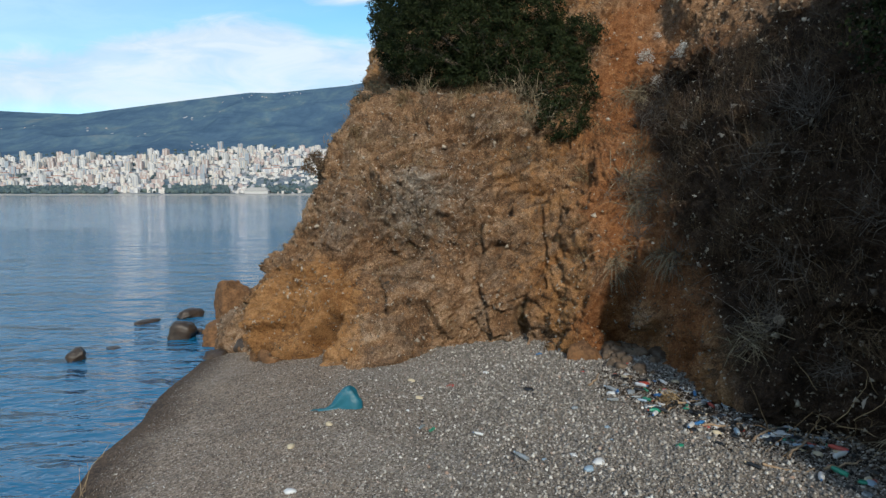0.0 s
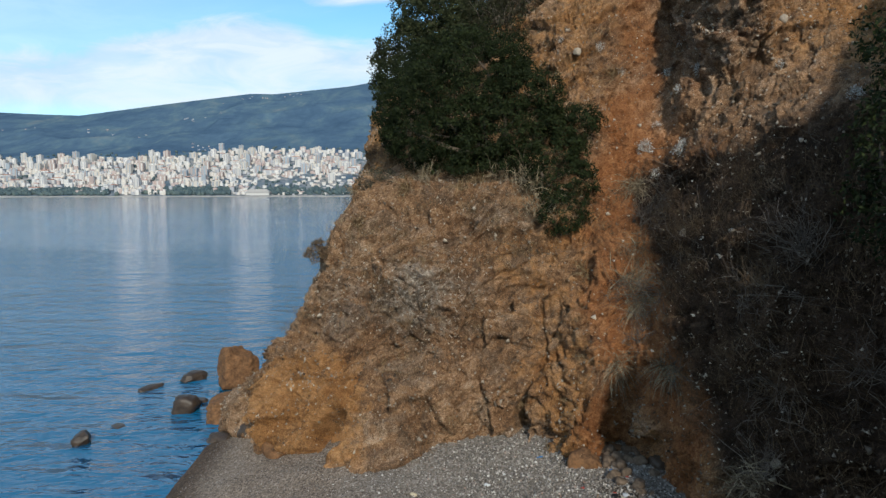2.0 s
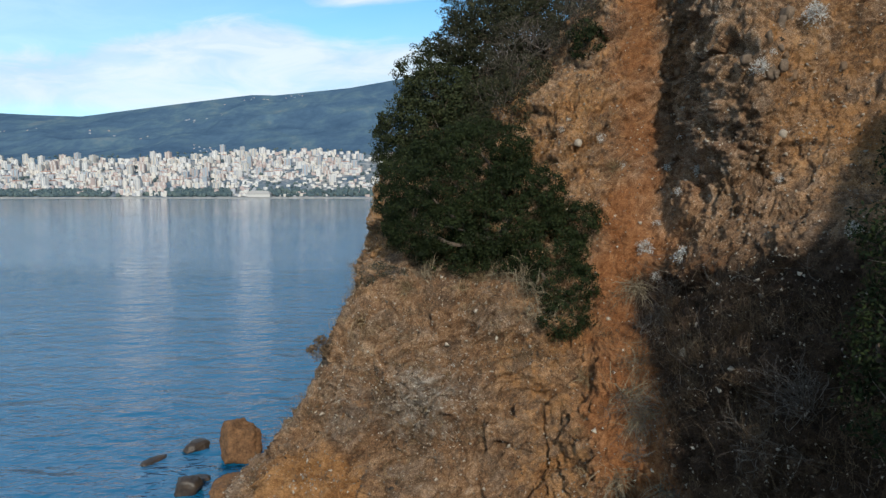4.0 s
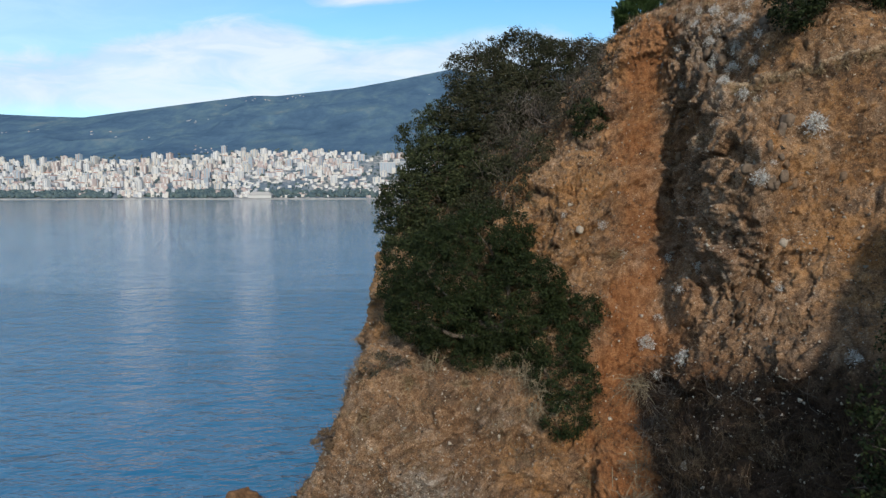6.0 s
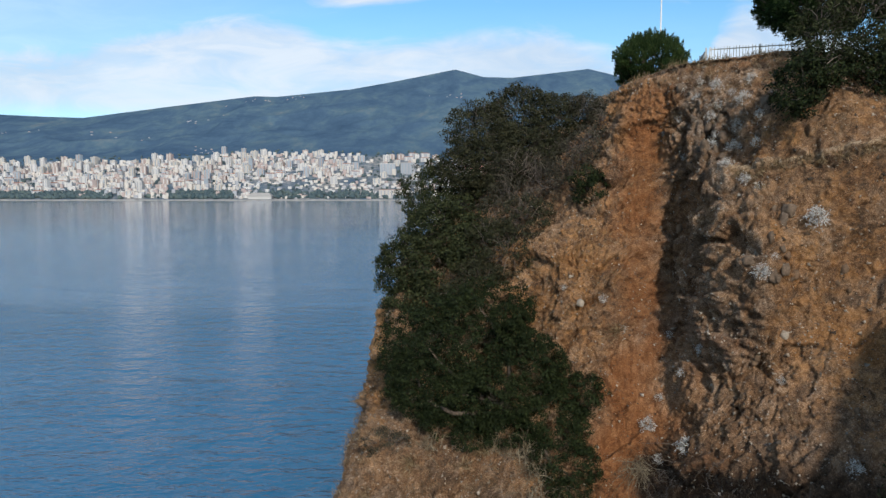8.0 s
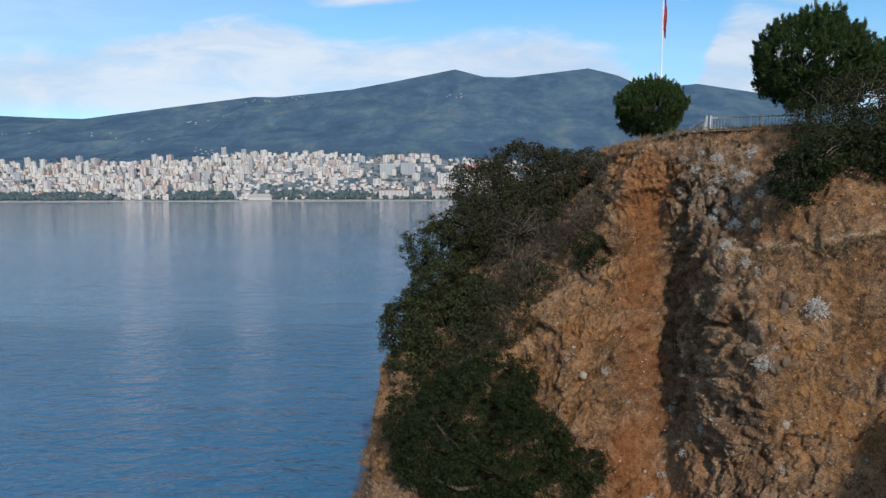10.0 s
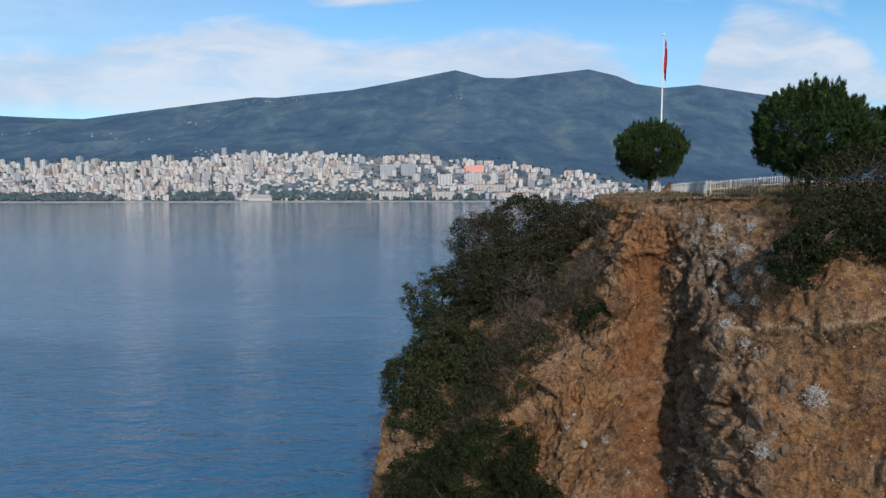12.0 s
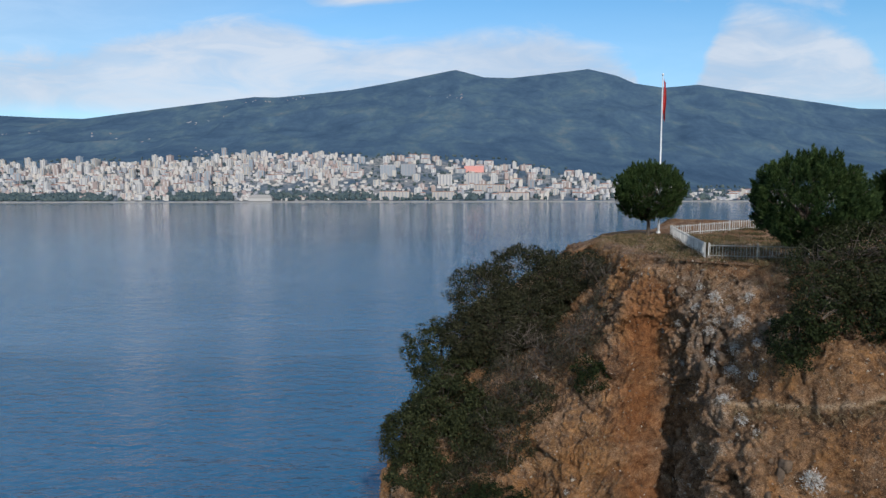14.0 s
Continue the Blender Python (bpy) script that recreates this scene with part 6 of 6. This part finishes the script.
def apartment(w, d, h, colour, tiled):
    """An apartment house far off: wall, balcony stacks, a roof, a stair head."""
    ob = empty("apartment_building", (0, 0, 0), ("tall " if h > 32 else "") + FACADE_NAMES[colour] + " apartment building in the far town", "building", "apartment buildings in the far town")
    wall = part("wall", box_bm(w, d, h, 0.2), FACADES[colour], ob)
    for s in (-0.28, 0.28):
        bm = box_bm(w * 0.16, 1.4, h - 5, 0.1)
        bmesh.ops.translate(bm, vec=(w * s, -d / 2 - 0.6, 3), verts=bm.verts)
        part("balcony", bm, FACADES[(colour + 3) % 5 if colour != 3 else 0], wall)
    if tiled:
        bm = box_bm(w + 1.2, d + 1.2, 3.4, 0.1)
        for v in bm.verts:
            if v.co.z > 2.5:
                v.co.x *= 0.55
                v.co.y *= 0.1
        bmesh.ops.translate(bm, vec=(0, 0, h), verts=bm.verts)
        part("roof", bm, ROOF_TILE, ob)
    else:
        bm = box_bm(w + 0.6, d + 0.6, 1.0, 0.1)
        bmesh.ops.translate(bm, vec=(0, 0, h), verts=bm.verts)
        roof = part("roof", bm, ROOF_FLAT, ob)
        bm = box_bm(w * 0.28, d * 0.4, 3.6, 0.1)
        bmesh.ops.translate(bm, vec=(w * 0.1, 0, h + 1), verts=bm.verts)
        part("stair_head", bm, FACADES[colour], roof)
    return ob


def build_town():
    tr_ = random.Random(23)
    kinds = []
    for w, d, h in [(25, 18, 46), (23, 18, 50), (28, 18, 39), (26, 18, 36), (34, 16, 27), (24, 18, 42), (46, 16, 21), (26, 16, 25), (30, 18, 32), (22, 15, 20)]:
        for c in tr_.sample([0, 0, 1, 1, 2, 3, 4], 2):
            kinds.append((apartment(w, d, h, c, h < 25 and tr_.random() < 0.6), w, h))
    used = set()
    placed = []
    tries = 0
    while len(placed) < 290 and tries < 20000:
        tries += 1
        a = tr_.uniform(-0.76, 0.60)
        top = float(town_top(a))
        s = top * tr_.random() ** 0.8
        y = SHORE + 35 + s
        # the wooded strips along the water and the villas in the middle stay low
        green = ((a < -0.55 or -0.455 < a < -0.35) and s < 90) or (-0.34 < a < -0.05 and s < 260) or (a > 0.28 and s > 180)
        if green and tr_.random() < 0.9:
            continue
        x = a * y
        thick = vnoise(np.array([[x / 170.0, y / 130.0, 0.5]]), 61)[0]
        if thick < -0.25 or any(abs(x - px) < 29 and abs(y - py) < 27 for px, py in placed):
            continue
        tall = s > 0.6 * top and a < -0.08 and thick > 0.05 and tr_.random() < 0.6 or tr_.random() < 0.06
        pick = [k for k in kinds if (k[2] > 34) == tall]
        if a > -0.12:
            if tr_.random() < 0.35:
                continue
            pick = [k for k in kinds if k[2] < (27 if a > 0.02 and s < 120 else 34)]
        ob, w, h = tr_.choice(pick)
        z = float(hill_z(np.array([a]), np.array([y]))[0])
        m = pose(x, y, z - 3, 0, 0, tr_.choice([0, 0, 0, 12, -14, 25, 90]))
        if id(ob) not in used:
            used.add(id(ob))
            ob.matrix_basis = m
        else:
            copy_thing(ob, m)
        placed.append((x, y))
    for ob, w, h in kinds:
        if id(ob) not in used:
            ob.matrix_basis = pose(-1200 + 30 * (len(used) % 7), SHORE + 330, float(hill_z(np.array([-0.44]), np.array([SHORE + 330.0]))[0]) - 3, 0, 0, 0)
            used.add(id(ob))
    # the mass of smaller houses between them
    box = np.array([(-.5, -.5, 0), (.5, -.5, 0), (.5, .5, 0), (-.5, .5, 0), (-.5, -.5, 1), (.5, -.5, 1), (.5, .5, 1), (-.5, .5, 1)])
    quads = np.array([(0, 1, 5, 4), (1, 2, 6, 5), (2, 3, 7, 6), (3, 0, 4, 7), (4, 5, 6, 7)])
    meshes = {0: [], 1: [], 2: [], 3: []}
    for k in range(3900):
        a = tr_.uniform(-0.78, 0.66)
        top = float(town_top(a))
        s = (top + 20) * tr_.random()
        if ((a < -0.56 or -0.455 < a < -0.35) and s < 80) and tr_.random() < 0.93:
            continue
        y = SHORE + 18 + s
        z = float(hill_z(np.array([a]), np.array([y]))[0])
        if vnoise(np.array([[a * y / 120.0, y / 90.0, 0.5]]), 62)[0] < (-0.25 if a < -0.12 else 0.05 if a < 0.02 else 0.22) and tr_.random() < 0.85:
            continue
        villas = -0.34 < a < 0.02 and s < 0.55 * top or a > 0.3
        size = np.array((tr_.uniform(9, 19), tr_.uniform(9, 14), tr_.choice([6, 7, 8, 10, 12] if villas else [10, 13, 16, 19, 22, 25])))
        t = tr_.uniform(-0.4, 0.4)
        v = box * size
        v = np.stack([v[:, 0] * math.cos(t) - v[:, 1] * math.sin(t), v[:, 0] * math.sin(t) + v[:, 1] * math.cos(t), v[:, 2]], 1) + np.array((a * y, y, z - 2))
        meshes[tr_.choice([0, 0, 1, 1, 2, 3])].append(v)
    # lone houses and hamlets high on the hills
    hamlets = [(tr_.uniform(-0.7, 0.5), tr_.uniform(3250, 4450)) for k in range(6)] + [(-0.30, 4480), (-0.24, 4500)]
    for ca, cy in hamlets:
        for k in range(tr_.randint(4, 8)):
            a, y = ca + tr_.gauss(0, 0.025), min(4560, cy + tr_.gauss(0, 35))
            size = np.array((tr_.uniform(6, 12), 8, tr_.uniform(3.5, 6)))
            meshes[tr_.choice([2, 3])].append(box * size + np.array((a * y, y, float(hill_z(np.array([a]), np.array([y]))[0]) - 2)))
    for c, group in meshes.items():
        V = np.concatenate(group)
        F = (quads[None] + (np.arange(len(group)) * 8)[:, None, None]).reshape(-1, 4)
        me = mesh_of("far_houses", V, F, FACADES[c], shade=False)
        me.materials.append(ROOF_TILE if c in (1, 2) else ROOF_FLAT)
        me.polygons.foreach_set("material_index", np.tile((0, 0, 0, 0, 1), len(group)).astype(np.int32))
        tagged(new("far_houses", me), FACADE_NAMES[c] + " small houses crowding the far slope", "houses", kind="stuff")
    # long low white hall on the shore
    hall = empty("shore_hall", (-0.303 * 2425, 2425, 2), "long low white hall on the far shore", "building")
    part("wall", box_bm(92, 30, 15, 0.3), FACADES[0], hall)
    bm = box_bm(96, 34, 14, 0.3)
    for v in bm.verts:
        if v.co.z > 8:
            v.co.x *= 0.7
            v.co.y *= 0.5
    bmesh.ops.translate(bm, vec=(0, 0, 15), verts=bm.verts)
    part("roof", bm, ROOF_FLAT, hall)
    # the pink block on the hill
    pink = empty("pink_block", (0.045 * 2830, 2830, float(hill_z(np.array([0.045]), np.array([2830.0]))[0]) - 3), "long pink building on the far hillside", "building")
    part("wall", box_bm(90, 20, 30, 0.3), simple_mat("pink_render", (0.62, 0.27, 0.24), (0.72, 0.36, 0.32), 0.1, 0.9), pink)
    # long terraces near the water and rows of slabs on the slope
    for a, y, w, h, c, lab in [(-0.085, 2436, 118, 33, 1, "long cream terrace block on the far shore"), (-0.005, 2436, 88, 32, 1, "long cream terrace block on the far shore"), (-0.095, 2760, 70, 50, 3, "grey slab block on the far slope"),
                               (-0.062, 2770, 66, 52, 3, "grey slab block on the far slope"), (-0.002, 2640, 60, 46, 0, "broad white block on the far slope"), (0.045, 2640, 66, 52, 0, "broad white block on the far slope"),
                               (0.11, 2436, 120, 28, 1, "long cream terrace block on the far shore"), (0.07, 2560, 130, 28, 1, "long low white terrace on the far slope")]:
        z = float(hill_z(np.array([a]), np.array([float(y)]))[0]) - 3
        slab = empty("terrace_block", (a * y, y, z), lab, "building", "terrace blocks in the far town")
        wall = part("wall", box_bm(w, 18, h, 0.2), FACADES[c], slab)
        for k in range(int(w / 14)):
            bm = box_bm(5.5, 1.6, h - 4, 0.1)
            bmesh.ops.translate(bm, vec=(-w / 2 + 9 + 14 * k, -9.6, 2.5), verts=bm.verts)
            part("balcony", bm, FACADES[3 if c != 3 else 4], wall)
        bm = box_bm(w + 1, 19, 2, 0.1)
        bmesh.ops.translate(bm, vec=(0, 0, h), verts=bm.verts)
        part("roof", bm, ROOF_TILE if c == 1 else ROOF_FLAT, slab)
    # sea wall along the far shore
    a = np.linspace(-1.0, 1.0, 240)
    V = np.concatenate([np.stack([a * (SHORE - 6), np.full_like(a, SHORE - 6), np.full_like(a, h)], 1) for h in (-1.0, 4.2)] + [np.stack([a * (SHORE + 10), np.full_like(a, SHORE + 10), np.full_like(a, 4.6)], 1)])
    tagged(new("sea_wall", mesh_of("sea_wall", V, grid_faces(240, 3), simple_mat("sea_wall_stone", (0.16, 0.16, 0.16), (0.32, 0.31, 0.30), 0.05, 0.9))), "pale stone sea wall along the far shore", "wall", kind="structure")
    # woods between the houses and along the water
    n = 9000
    a = rng.uniform(-0.8, 0.7, n)
    s = rng.uniform(0, 1, n) * (town_top(a) + 130)
    belt = ((a < -0.55) | ((a > -0.455) & (a < -0.35))) & (s < 110)
    keep = belt | (rng.random(n) < 0.16)
    extra_a = np.concatenate([rng.uniform(-0.78, -0.55, 500), rng.uniform(-0.455, -0.35, 260), rng.uniform(-0.3, 0.05, 300)])
    a = np.concatenate([a[keep], extra_a])
    s = np.concatenate([s[keep], rng.uniform(8, 90, len(extra_a))])
    y = SHORE + 12 + s
    z = hill_z(a, y)
    size = rng.uniform(4, 9, len(a)) + 3 * (s < 100)
    # leaf colours paled and blued to include the haze across the bay
    scatter("far_trees", np.stack([a * y, y, z + size * 0.5], 1), size, 17, leaf_mat("hazy_far_tree_leaves", (0.045, 0.072, 0.082), (0.065, 0.095, 0.105), (0.10, 0.13, 0.12), 0.02), "dark trees between the far houses", "trees", BALL1, 0.8)


build_town()
